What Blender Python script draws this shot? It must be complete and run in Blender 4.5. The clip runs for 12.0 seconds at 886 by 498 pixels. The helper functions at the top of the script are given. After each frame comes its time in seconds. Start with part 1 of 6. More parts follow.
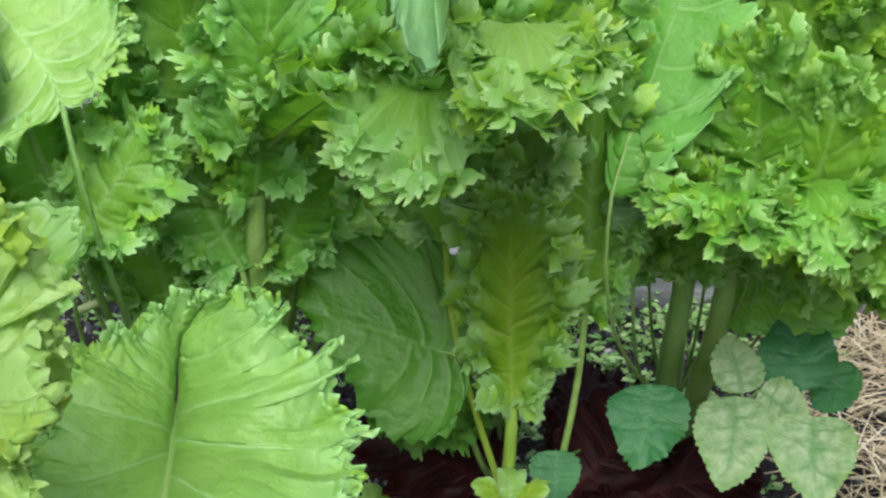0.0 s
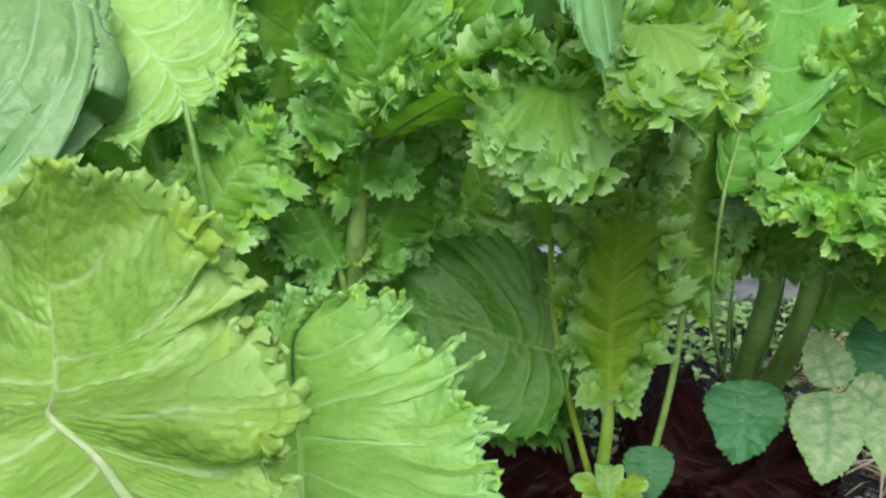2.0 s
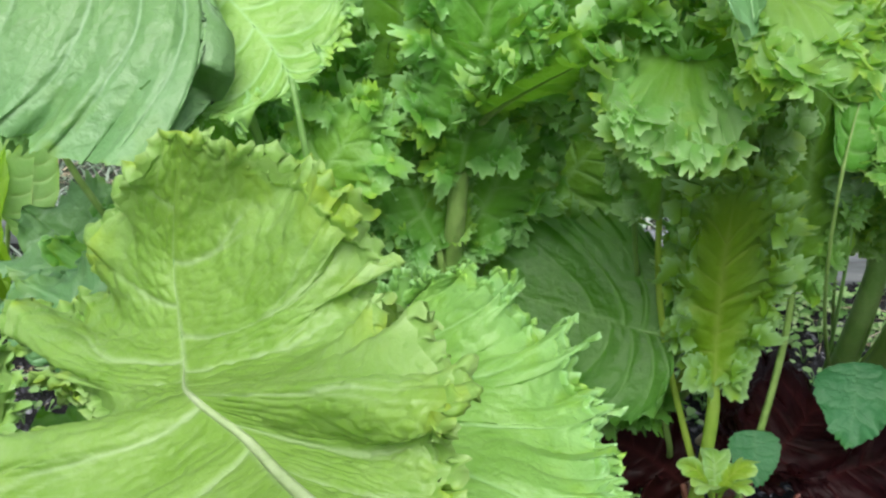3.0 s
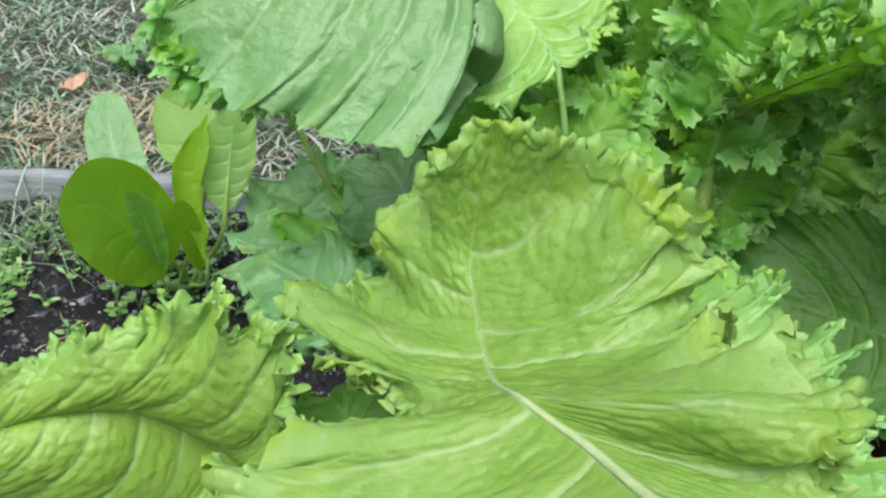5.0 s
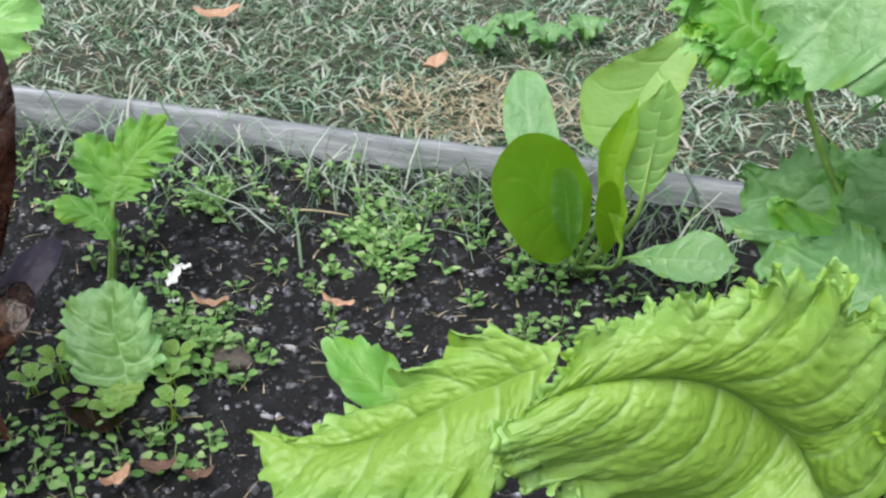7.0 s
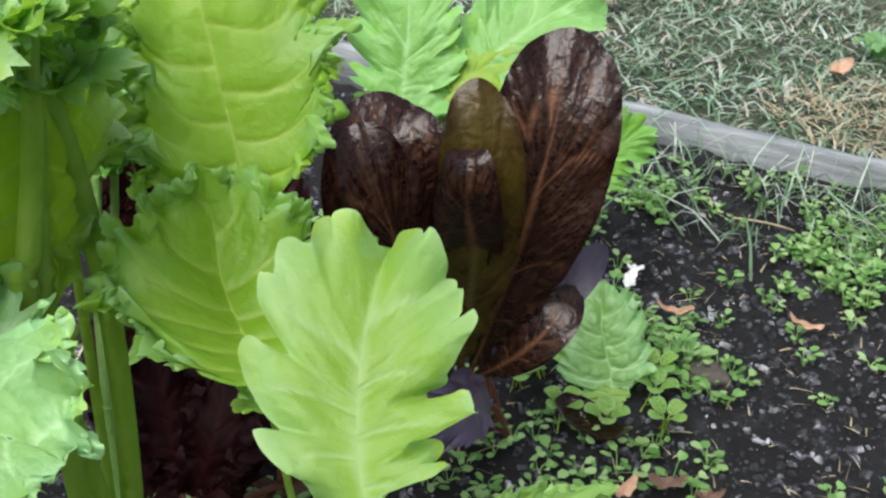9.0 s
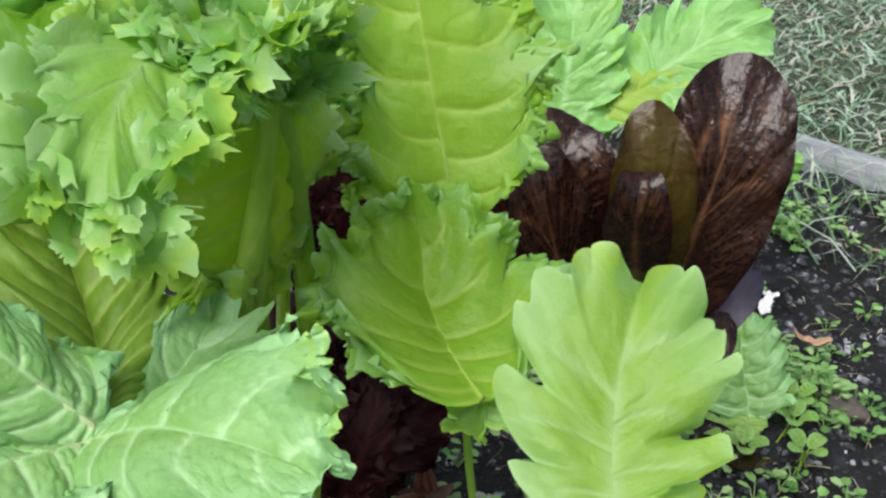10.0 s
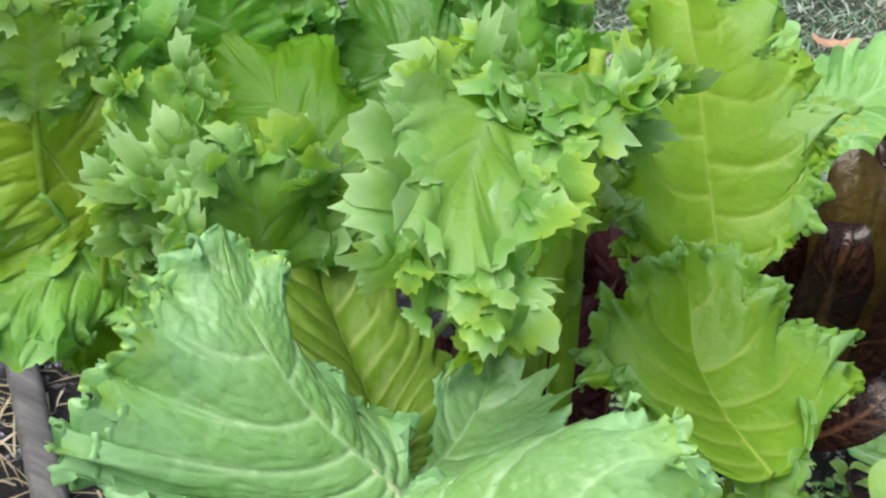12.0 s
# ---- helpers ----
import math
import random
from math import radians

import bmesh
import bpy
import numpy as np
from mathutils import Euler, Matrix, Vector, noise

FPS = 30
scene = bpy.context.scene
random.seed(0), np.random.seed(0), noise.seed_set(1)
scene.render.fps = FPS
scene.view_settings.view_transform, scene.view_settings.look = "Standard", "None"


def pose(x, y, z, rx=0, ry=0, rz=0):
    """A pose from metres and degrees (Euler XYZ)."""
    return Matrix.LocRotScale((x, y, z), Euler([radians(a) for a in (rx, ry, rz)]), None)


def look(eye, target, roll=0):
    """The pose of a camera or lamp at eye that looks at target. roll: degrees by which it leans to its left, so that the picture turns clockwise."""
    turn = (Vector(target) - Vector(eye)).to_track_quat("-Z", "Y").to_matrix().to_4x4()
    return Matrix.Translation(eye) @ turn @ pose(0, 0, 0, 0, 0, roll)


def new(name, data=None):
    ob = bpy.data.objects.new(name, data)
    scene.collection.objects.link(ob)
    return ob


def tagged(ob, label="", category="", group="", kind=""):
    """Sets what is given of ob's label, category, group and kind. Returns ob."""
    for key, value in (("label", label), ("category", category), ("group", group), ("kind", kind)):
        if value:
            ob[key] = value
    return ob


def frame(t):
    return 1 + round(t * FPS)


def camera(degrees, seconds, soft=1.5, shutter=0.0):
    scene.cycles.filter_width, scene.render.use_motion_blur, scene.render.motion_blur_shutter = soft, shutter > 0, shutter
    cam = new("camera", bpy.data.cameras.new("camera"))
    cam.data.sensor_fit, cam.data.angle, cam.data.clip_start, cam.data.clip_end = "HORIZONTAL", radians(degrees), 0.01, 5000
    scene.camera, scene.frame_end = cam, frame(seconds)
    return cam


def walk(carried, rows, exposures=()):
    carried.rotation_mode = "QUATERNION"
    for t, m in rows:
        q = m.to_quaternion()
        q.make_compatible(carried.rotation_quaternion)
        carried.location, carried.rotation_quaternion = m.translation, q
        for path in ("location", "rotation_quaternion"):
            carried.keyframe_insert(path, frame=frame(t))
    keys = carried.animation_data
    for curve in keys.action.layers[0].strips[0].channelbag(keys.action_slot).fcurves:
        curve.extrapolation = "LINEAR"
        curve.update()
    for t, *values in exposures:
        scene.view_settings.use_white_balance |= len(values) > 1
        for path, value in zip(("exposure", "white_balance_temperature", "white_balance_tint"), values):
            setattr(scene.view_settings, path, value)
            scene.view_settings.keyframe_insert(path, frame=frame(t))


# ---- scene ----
cam = camera(38.6, 12.0, soft=2.4)
PATH = [
    (0, (-0.051, 0.038, 0.778), (-0.008, 1.82, -0.13), -0.1),
    (0.5, (-0.072, 0.045, 0.767), (0.013, 1.815, -0.16), 0.1),
    (1, (-0.092, 0.039, 0.767), (0.045, 1.811, -0.15), 1.2),
    (1.5, (-0.13, 0.039, 0.773), (0.007, 1.812, -0.142), 1.1),
    (2, (-0.165, 0.033, 0.78), (-0.045, 1.813, -0.126), 0.9),
    (2.5, (-0.194, 0.04, 0.766), (-0.099, 1.815, -0.152), 0.8),
    (2.7, (-0.203, 0.044, 0.765), (-0.117, 1.82, -0.151), 0.3),
    (4.3, (-0.268, 0.077, 0.757), (-0.28, 1.824, -0.217), 0.7),
    (4.5, (-0.275, 0.073, 0.761), (-0.306, 1.828, -0.197), 0.6),
    (5, (-0.319, 0.076, 0.765), (-0.405, 1.827, -0.198), 0.2),
    (5.5, (-0.372, 0.069, 0.745), (-0.51, 1.814, -0.223), 0.7),
    (6, (-0.415, 0.062, 0.745), (-0.62, 1.799, -0.226), 1.0),
    (6.5, (-0.479, 0.058, 0.73), (-0.775, 1.777, -0.25), 1.0),
    (7, (-0.535, 0.04, 0.747), (-0.946, 1.744, -0.215), 0.6),
    (7.5, (-0.626, 0.023, 0.742), (-1.133, 1.699, -0.225), 1.4),
    (7.7, (-0.65, 0.02, 0.74), (-1.168, 1.691, -0.229), 1.5),
    (9.3, (-0.868, -0.023, 0.77), (-1.593, 1.54, -0.246), 2.2),
    (9.5, (-0.877, -0.027, 0.771), (-1.625, 1.53, -0.237), 2.5),
    (10, (-0.904, -0.036, 0.769), (-1.697, 1.494, -0.247), 3.2),
    (10.5, (-0.936, -0.038, 0.768), (-1.755, 1.463, -0.269), 3.9),
    (11, (-0.967, -0.043, 0.759), (-1.776, 1.449, -0.3), 4.3),
    (11.5, (-0.988, -0.05, 0.761), (-1.805, 1.453, -0.274), 4.8),
    (12, (-1.02, -0.068, 0.772), (-1.852, 1.445, -0.239), 4.8),
]
walk(cam, [(t, look(eye, target, roll)) for t, eye, target, roll in PATH])

# ---------------------------------------------------------------- light
world = bpy.data.worlds.new("sky")
scene.world = world
world.use_nodes = True
wn = world.node_tree
sky = wn.nodes.new("ShaderNodeTexSky")
sky.sky_type, sky.sun_disc = "NISHITA", False
sky.sun_elevation, sky.sun_rotation = radians(60), radians(190)
sky.air_density, sky.dust_density, sky.ozone_density = 1.0, 6.0, 1.0
haze = wn.nodes.new("ShaderNodeHueSaturation")
haze.inputs["Saturation"].default_value = 0.62
wn.links.new(sky.outputs[0], haze.inputs["Color"])
wn.links.new(haze.outputs[0], wn.nodes["Background"].inputs[0])
wn.nodes["Background"].inputs[1].default_value = 0.112
sun = new("sun", bpy.data.lights.new("sun", "SUN"))
sun.data.energy, sun.data.angle, sun.data.color = 2.2, radians(45), (1.0, 0.985, 0.97)
sun.matrix_world = look((0, 0, 5), (0.5, 2.9, 0), 0)
scene.view_settings.exposure = 0.61


# ---------------------------------------------------------------- materials
def shader(name):
    m = bpy.data.materials.new(name)
    m.use_nodes = True
    m.node_tree.nodes.clear()
    return m, m.node_tree


def node(tree, kind, **values):
    n = tree.nodes.new(kind)
    for key, value in values.items():
        n.inputs[key.replace("_", " ")].default_value = value
    return n


def ramp(tree, fac, stops):
    r = tree.nodes.new("ShaderNodeValToRGB")
    while len(r.color_ramp.elements) < len(stops):
        r.color_ramp.elements.new(0.5)
    for e, (p, c) in zip(r.color_ramp.elements, stops):
        e.position, e.color = p, (*c, 1)
    tree.links.new(fac, r.inputs[0])
    return r.outputs[0]


def mixed(tree, fac, a, b, blend="MIX"):
    m = tree.nodes.new("ShaderNodeMix")
    m.data_type, m.blend_type = "RGBA", blend
    for socket, value in ((m.inputs[0], fac), (m.inputs[6], a), (m.inputs[7], b)):
        if isinstance(value, (int, float)):
            socket.default_value = value
        elif isinstance(value, tuple):
            socket.default_value = (*value, 1)
        else:
            tree.links.new(value, socket)
    return m.outputs[2]


def noise_fac(tree, scale, detail=3.0, rough=0.6, coord="Object"):
    c = tree.nodes.new("ShaderNodeTexCoord")
    n = node(tree, "ShaderNodeTexNoise", Scale=scale, Detail=detail, Roughness=rough)
    tree.links.new(c.outputs[coord], n.inputs["Vector"])
    return n.outputs["Fac"]


def scaled(tree, value, a, b):
    m = tree.nodes.new("ShaderNodeMapRange")
    m.inputs[3].default_value, m.inputs[4].default_value = a, b
    tree.links.new(value, m.inputs[0])
    return m.outputs[0]


def leaf_material(name, dark, light, vein, edge, through_tint, gloss=0.42, net=1.0, thin=0.38, veined=0.6, wrinkle=0.55, heart=1.0, spec=0.5, patches=26.0):
    """Leaf tissue: two greens in patches, pale veins, a lighter margin, fine net relief, light through the blade."""
    m, t = shader(name)
    c = t.nodes.new("ShaderNodeTexCoord")
    patch = noise_fac(t, patches, 4.0)
    base = ramp(t, patch, [(0.30, dark), (0.68, light)])
    info = t.nodes.new("ShaderNodeObjectInfo")
    rim = t.nodes.new("ShaderNodeAttribute")
    rim.attribute_name = "rim"
    base = mixed(t, scaled(t, rim.outputs["Fac"], 0.7 * heart, 0.0), base, (light[0] * 1.12, light[1] * 0.93, light[2] * 0.2))
    hue = node(t, "ShaderNodeHueSaturation")
    t.links.new(scaled(t, info.outputs["Random"], 0.485, 0.515), hue.inputs["Hue"])
    t.links.new(scaled(t, info.outputs["Random"], 1.08, 0.92), hue.inputs["Value"])
    t.links.new(base, hue.inputs["Color"])
    net_tex = t.nodes.new("ShaderNodeTexVoronoi")
    net_tex.feature = "DISTANCE_TO_EDGE"
    net_tex.inputs["Scale"].default_value = 190.0
    wob = node(t, "ShaderNodeTexNoise", Scale=150.0, Detail=2.0)
    t.links.new(c.outputs["Object"], wob.inputs["Vector"])
    shift = t.nodes.new("ShaderNodeVectorMath")
    shift.operation = "MULTIPLY_ADD"
    shift.inputs[1].default_value = (0.008, 0.008, 0.008)
    t.links.new(wob.outputs["Color"], shift.inputs[0])
    t.links.new(c.outputs["Object"], shift.inputs[2])
    t.links.new(shift.outputs[0], net_tex.inputs["Vector"])
    net_line = scaled(t, net_tex.outputs["Distance"], 1.0, 0.0)
    net_line.node.inputs[2].default_value = 0.10
    e = t.nodes.new("ShaderNodeAttribute")
    e.attribute_name = "edge"
    v = t.nodes.new("ShaderNodeAttribute")
    v.attribute_name = "vein"
    half = t.nodes.new("ShaderNodeMath")
    half.operation = "MULTIPLY"
    half.inputs[1].default_value = 0.09 * net
    t.links.new(net_line, half.inputs[0])
    col = mixed(t, half.outputs[0], hue.outputs[0], vein)
    em = t.nodes.new("ShaderNodeMath")
    em.operation = "MULTIPLY"
    em.inputs[1].default_value = 0.78
    t.links.new(e.outputs["Fac"], em.inputs[0])
    young = ramp(t, noise_fac(t, 34.0, 2.0), [(0.50, (0, 0, 0)), (0.62, (1, 1, 1))])
    margin = mixed(t, young, edge, (edge[0] * 0.9, edge[1] * 0.86, edge[2] * 0.2))
    col = mixed(t, em.outputs[0], col, margin)
    vm = t.nodes.new("ShaderNodeMath")
    vm.operation = "MULTIPLY"
    vm.inputs[1].default_value = veined
    t.links.new(v.outputs["Fac"], vm.inputs[0])
    col = mixed(t, vm.outputs[0], col, vein)
    fine = noise_fac(t, 420.0, 2.0)
    add = t.nodes.new("ShaderNodeMath")
    add.operation = "MULTIPLY_ADD"
    add.inputs[1].default_value = -0.22 * net
    t.links.new(net_line, add.inputs[0])
    t.links.new(fine, add.inputs[2])
    small = node(t, "ShaderNodeBump", Strength=0.22, Distance=0.0008)
    t.links.new(add.outputs[0], small.inputs["Height"])
    fold = node(t, "ShaderNodeTexNoise", Scale=105.0, Detail=3.0, Roughness=0.5, Distortion=0.3)
    t.links.new(c.outputs["Object"], fold.inputs["Vector"])
    bump = node(t, "ShaderNodeBump", Strength=wrinkle, Distance=0.0045)
    t.links.new(fold.outputs["Fac"], bump.inputs["Height"])
    t.links.new(small.outputs[0], bump.inputs["Normal"])
    p = node(t, "ShaderNodeBsdfPrincipled")
    t.links.new(col, p.inputs["Base Color"])
    t.links.new(scaled(t, patch, gloss - 0.04, gloss + 0.14), p.inputs["Roughness"])
    p.inputs["Specular IOR Level"].default_value = spec
    t.links.new(bump.outputs[0], p.inputs["Normal"])
    tr = node(t, "ShaderNodeBsdfTranslucent")
    t.links.new(mixed(t, 0.75, col, through_tint), tr.inputs["Color"])
    t.links.new(bump.outputs[0], tr.inputs["Normal"])
    mix = node(t, "ShaderNodeMixShader", Fac=thin)
    t.links.new(p.outputs[0], mix.inputs[1])
    t.links.new(tr.outputs[0], mix.inputs[2])
    out = t.nodes.new("ShaderNodeOutputMaterial")
    t.links.new(mix.outputs[0], out.inputs[0])
    return m


def plain_material(name, stops, scale, rough=0.8, bump=0.4, bump_scale=60.0, depth=0.002, stretch=None, spec=0.4, vary=0.0):
    """A rough surface: colour stops over noise, finer grain and relief."""
    m, t = shader(name)
    c = t.nodes.new("ShaderNodeTexCoord")
    mp = t.nodes.new("ShaderNodeMapping")
    if stretch:
        mp.inputs["Scale"].default_value = stretch
    t.links.new(c.outputs["Object"], mp.inputs[0])
    a = node(t, "ShaderNodeTexNoise", Scale=scale, Detail=6.0, Roughness=0.65)
    b = node(t, "ShaderNodeTexNoise", Scale=bump_scale, Detail=5.0, Roughness=0.7)
    t.links.new(mp.outputs[0], a.inputs["Vector"])
    t.links.new(mp.outputs[0], b.inputs["Vector"])
    col = ramp(t, a.outputs["Fac"], stops)
    col = mixed(t, 0.55, col, ramp(t, b.outputs["Fac"], [(0.3, (0.35, 0.35, 0.35)), (0.7, (1.0, 1.0, 1.0))]), "MULTIPLY")
    if vary:
        g = t.nodes.new("ShaderNodeNewGeometry")
        h = node(t, "ShaderNodeHueSaturation")
        t.links.new(scaled(t, g.outputs["Random Per Island"], 0.5 - 0.05 * vary, 0.5 + 0.03 * vary), h.inputs["Hue"])
        t.links.new(scaled(t, g.outputs["Random Per Island"], 1 - 0.5 * vary, 1 + 0.5 * vary), h.inputs["Value"])
        t.links.new(col, h.inputs["Color"])
        col = h.outputs[0]
    bm = node(t, "ShaderNodeBump", Strength=bump, Distance=depth)
    t.links.new(b.outputs["Fac"], bm.inputs["Height"])
    p = node(t, "ShaderNodeBsdfPrincipled", Roughness=rough)
    p.inputs["Specular IOR Level"].default_value = spec
    t.links.new(col, p.inputs["Base Color"])
    t.links.new(bm.outputs[0], p.inputs["Normal"])
    out = t.nodes.new("ShaderNodeOutputMaterial")
    t.links.new(p.outputs[0], out.inputs[0])
    return m


def blade_material(name, stops, thin=0.3):
    """Grass and weed blades, each with a colour of its own."""
    m, t = shader(name)
    g = t.nodes.new("ShaderNodeNewGeometry")
    col = ramp(t, g.outputs["Random Per Island"], stops)
    col = mixed(t, 0.5, col, ramp(t, noise_fac(t, 5.0, 3.0), [(0.35, (0.55, 0.5, 0.42)), (0.62, (1, 1, 1))]), "MULTIPLY")
    p = node(t, "ShaderNodeBsdfPrincipled", Roughness=0.5)
    t.links.new(col, p.inputs["Base Color"])
    tr = node(t, "ShaderNodeBsdfTranslucent")
    t.links.new(col, tr.inputs["Color"])
    mix = node(t, "ShaderNodeMixShader", Fac=thin)
    t.links.new(p.outputs[0], mix.inputs[1])
    t.links.new(tr.outputs[0], mix.inputs[2])
    out = t.nodes.new("ShaderNodeOutputMaterial")
    t.links.new(mix.outputs[0], out.inputs[0])
    return m


YEL = (0.42, 0.52, 0.02)
LEAF = {
    "light": leaf_material("light_leaf", (0.178, 0.354, 0.0466), (0.265, 0.454, 0.102), (0.424, 0.588, 0.303), (0.379, 0.576, 0.209), (0.36, 0.56, 0.04), 0.42, wrinkle=0.42, veined=0.65, heart=0.3),
    "mintlight": leaf_material("bright_leaf", (0.158, 0.365, 0.106), (0.252, 0.479, 0.219), (0.458, 0.694, 0.381), (0.354, 0.627, 0.302), (0.27, 0.56, 0.04), 0.38, thin=0.28, wrinkle=0.34, heart=0.5, veined=0.68, spec=0.6),
    "mid": leaf_material("mid_leaf", (0.0644, 0.252, 0.0158), (0.133, 0.392, 0.0431), (0.291, 0.538, 0.171), (0.375, 0.672, 0.267), (0.233, 0.53, 0.03), 0.46, wrinkle=0.42, heart=0.6),
    "mint": leaf_material("mint_leaf", (0.127, 0.326, 0.0356), (0.215, 0.452, 0.095), (0.391, 0.598, 0.253), (0.508, 0.756, 0.383), (0.335, 0.60, 0.03), 0.46, thin=0.48, wrinkle=0.26, heart=0.75),
    "curl": leaf_material("curl_leaf", (0.0884, 0.285, 0.0158), (0.167, 0.42, 0.0432), (0.316, 0.55, 0.153), (0.409, 0.66, 0.238), (0.307, 0.60, 0.03), 0.46, wrinkle=0.42, heart=0.5),
    "lime": leaf_material("lime_leaf", (0.175, 0.36, 0.0115), (0.255, 0.46, 0.0274), (0.40, 0.55, 0.102), (0.38, 0.64, 0.32), (0.37, 0.60, 0.02), 0.44, thin=0.46, wrinkle=0.28, heart=0.4),
    "fresh": leaf_material("fresh_leaf", (0.131, 0.315, 0.0374), (0.21, 0.421, 0.0824), (0.352, 0.557, 0.221), (0.34, 0.593, 0.221), (0.30, 0.51, 0.04), 0.40, thin=0.32, wrinkle=0.42, veined=0.55, heart=0.3),
    "green": leaf_material("green_leaf", (0.127, 0.336, 0.0481), (0.213, 0.466, 0.104), (0.38, 0.652, 0.284), (0.367, 0.675, 0.299), (0.25, 0.53, 0.035), 0.40, thin=0.32, wrinkle=0.40, veined=0.6, heart=0.15),
    "olive": leaf_material("olive_leaf", (0.115, 0.285, 0.010), (0.155, 0.345, 0.014), (0.24, 0.42, 0.05), (0.18, 0.36, 0.02), (0.36, 0.64, 0.01), 0.5, thin=0.5, veined=0.4, wrinkle=0.1, heart=0.0),
    # darker copy of the bright tissue: shade on an inner lobe put into the colour
    "shaded_lobe": leaf_material("shaded_leaf", (0.10, 0.22, 0.012), (0.15, 0.29, 0.02), (0.36, 0.50, 0.12), (0.20, 0.36, 0.04), (0.34, 0.54, 0.02), 0.5, thin=0.4, veined=0.85, wrinkle=0.2, heart=0.0),
    "pale": leaf_material("pale_leaf", (0.184, 0.391, 0.0978), (0.265, 0.471, 0.161), (0.391, 0.552, 0.207), (0.253, 0.46, 0.0805), (0.36, 0.56, 0.04), 0.5, veined=0.4, wrinkle=0.1, heart=0.0),
    "blue": leaf_material("blue_leaf", (0.0918, 0.254, 0.0923), (0.151, 0.338, 0.149), (0.294, 0.47, 0.277), (0.211, 0.423, 0.164), (0.22, 0.48, 0.06), 0.38, thin=0.3, heart=0.3),
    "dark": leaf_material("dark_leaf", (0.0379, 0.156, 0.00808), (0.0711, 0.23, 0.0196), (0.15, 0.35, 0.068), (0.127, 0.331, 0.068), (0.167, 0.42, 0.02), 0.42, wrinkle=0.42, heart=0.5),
    "yellow": leaf_material("yellow_leaf", (0.27, 0.37, 0.02), (0.36, 0.45, 0.03), (0.46, 0.5, 0.1), YEL, (0.5, 0.6, 0.02), 0.5, wrinkle=0.2, heart=0.0),
    "red": leaf_material("red_leaf", (0.0042, 0.00154, 0.00168), (0.0119, 0.00315, 0.00294), (0.26, 0.12, 0.06), (0.012, 0.004, 0.005), (0.10, 0.02, 0.01), 0.22, thin=0.06, veined=0.55, wrinkle=0.5, heart=0.0, spec=0.34),
    # bluish sheen on the dark lettuce leaves, put into the base colour
    "purple": leaf_material("purple_sheen_leaf", (0.029, 0.022, 0.042), (0.060, 0.050, 0.095), (0.0952, 0.07, 0.09), (0.034, 0.028, 0.0525), (0.10, 0.03, 0.03), 0.34, thin=0.08, veined=0.5, wrinkle=0.3, heart=0.0),
    "red_olive": leaf_material("red_green_leaf", (0.024, 0.0105, 0.00225), (0.0825, 0.0615, 0.0075), (0.20, 0.15, 0.05), (0.018, 0.006, 0.005), (0.22, 0.13, 0.02), 0.24, thin=0.2, veined=0.6, heart=0.0, spec=0.36),
    "maroon": leaf_material("maroon_leaf", (0.007, 0.0012, 0.002), (0.020, 0.0026, 0.004), (0.065, 0.014, 0.014), (0.02, 0.006, 0.007), (0.12, 0.02, 0.015), 0.42, thin=0.12, veined=0.4, wrinkle=0.2, heart=0.0, spec=0.12),
    "balm": leaf_material("balm_leaf", (0.022, 0.14, 0.050), (0.042, 0.19, 0.078), (0.10, 0.27, 0.11), (0.04, 0.17, 0.055), (0.08, 0.30, 0.05), 0.5, veined=0.4, heart=0.0),
    "balm_pale": leaf_material("pale_balm_leaf", (0.10, 0.24, 0.09), (0.38, 0.50, 0.30), (0.10, 0.25, 0.08), (0.16, 0.33, 0.10), (0.24, 0.42, 0.09), 0.5, net=3.0, veined=0.9, heart=0.0, patches=120.0),
}
STALK = {
    "lime": leaf_material("stalk_lime", (0.29, 0.47, 0.06), (0.40, 0.58, 0.11), (0.4, 0.5, 0.1), (0.3, 0.45, 0.05), (0.5, 0.66, 0.02), 0.4, thin=0.5, heart=0.0),
    "green": leaf_material("stalk_green", (0.14, 0.30, 0.06), (0.24, 0.41, 0.12), (0.4, 0.5, 0.2), (0.3, 0.45, 0.1), (0.35, 0.5, 0.05), 0.4, thin=0.15, heart=0.0),
    "pale": leaf_material("stalk_pale", (0.34, 0.46, 0.20), (0.46, 0.56, 0.32), (0.5, 0.6, 0.3), (0.4, 0.5, 0.2), (0.4, 0.5, 0.1), 0.4, thin=0.15, heart=0.0),
    "red": leaf_material("stalk_red", (0.16, 0.05, 0.035), (0.28, 0.12, 0.08), (0.3, 0.12, 0.08), (0.2, 0.06, 0.04), (0.3, 0.1, 0.05), 0.35, thin=0.12, heart=0.0),
}
SOIL = plain_material("soil", [(0.3, (0.00146, 0.00151, 0.00204)), (0.55, (0.00756, 0.00791, 0.0102)), (0.75, (0.0378, 0.0393, 0.049))], 22.0, 0.85, 0.9, 140.0, 0.006)
CRUMB = plain_material("crumbs", [(0.36, (0.0042, 0.0046, 0.00571)), (0.54, (0.075, 0.0785, 0.0971)), (0.72, (0.604, 0.616, 0.689))], 40.0, 0.8, 0.6, 300.0, 0.002, vary=0.9)
LAWN = plain_material("lawn_ground", [(0.3, (0.0285, 0.0371, 0.0254)), (0.55, (0.0622, 0.077, 0.051)), (0.75, (0.105, 0.099, 0.0792))], 3.0, 0.9, 0.8, 90.0, 0.01)
WOOD = plain_material("weathered_board", [(0.3, (0.154, 0.17, 0.188)), (0.52, (0.27, 0.30, 0.325)), (0.72, (0.50, 0.53, 0.57))], 14.0, 0.85, 0.7, 70.0, 0.003, stretch=(0.25, 3, 3))
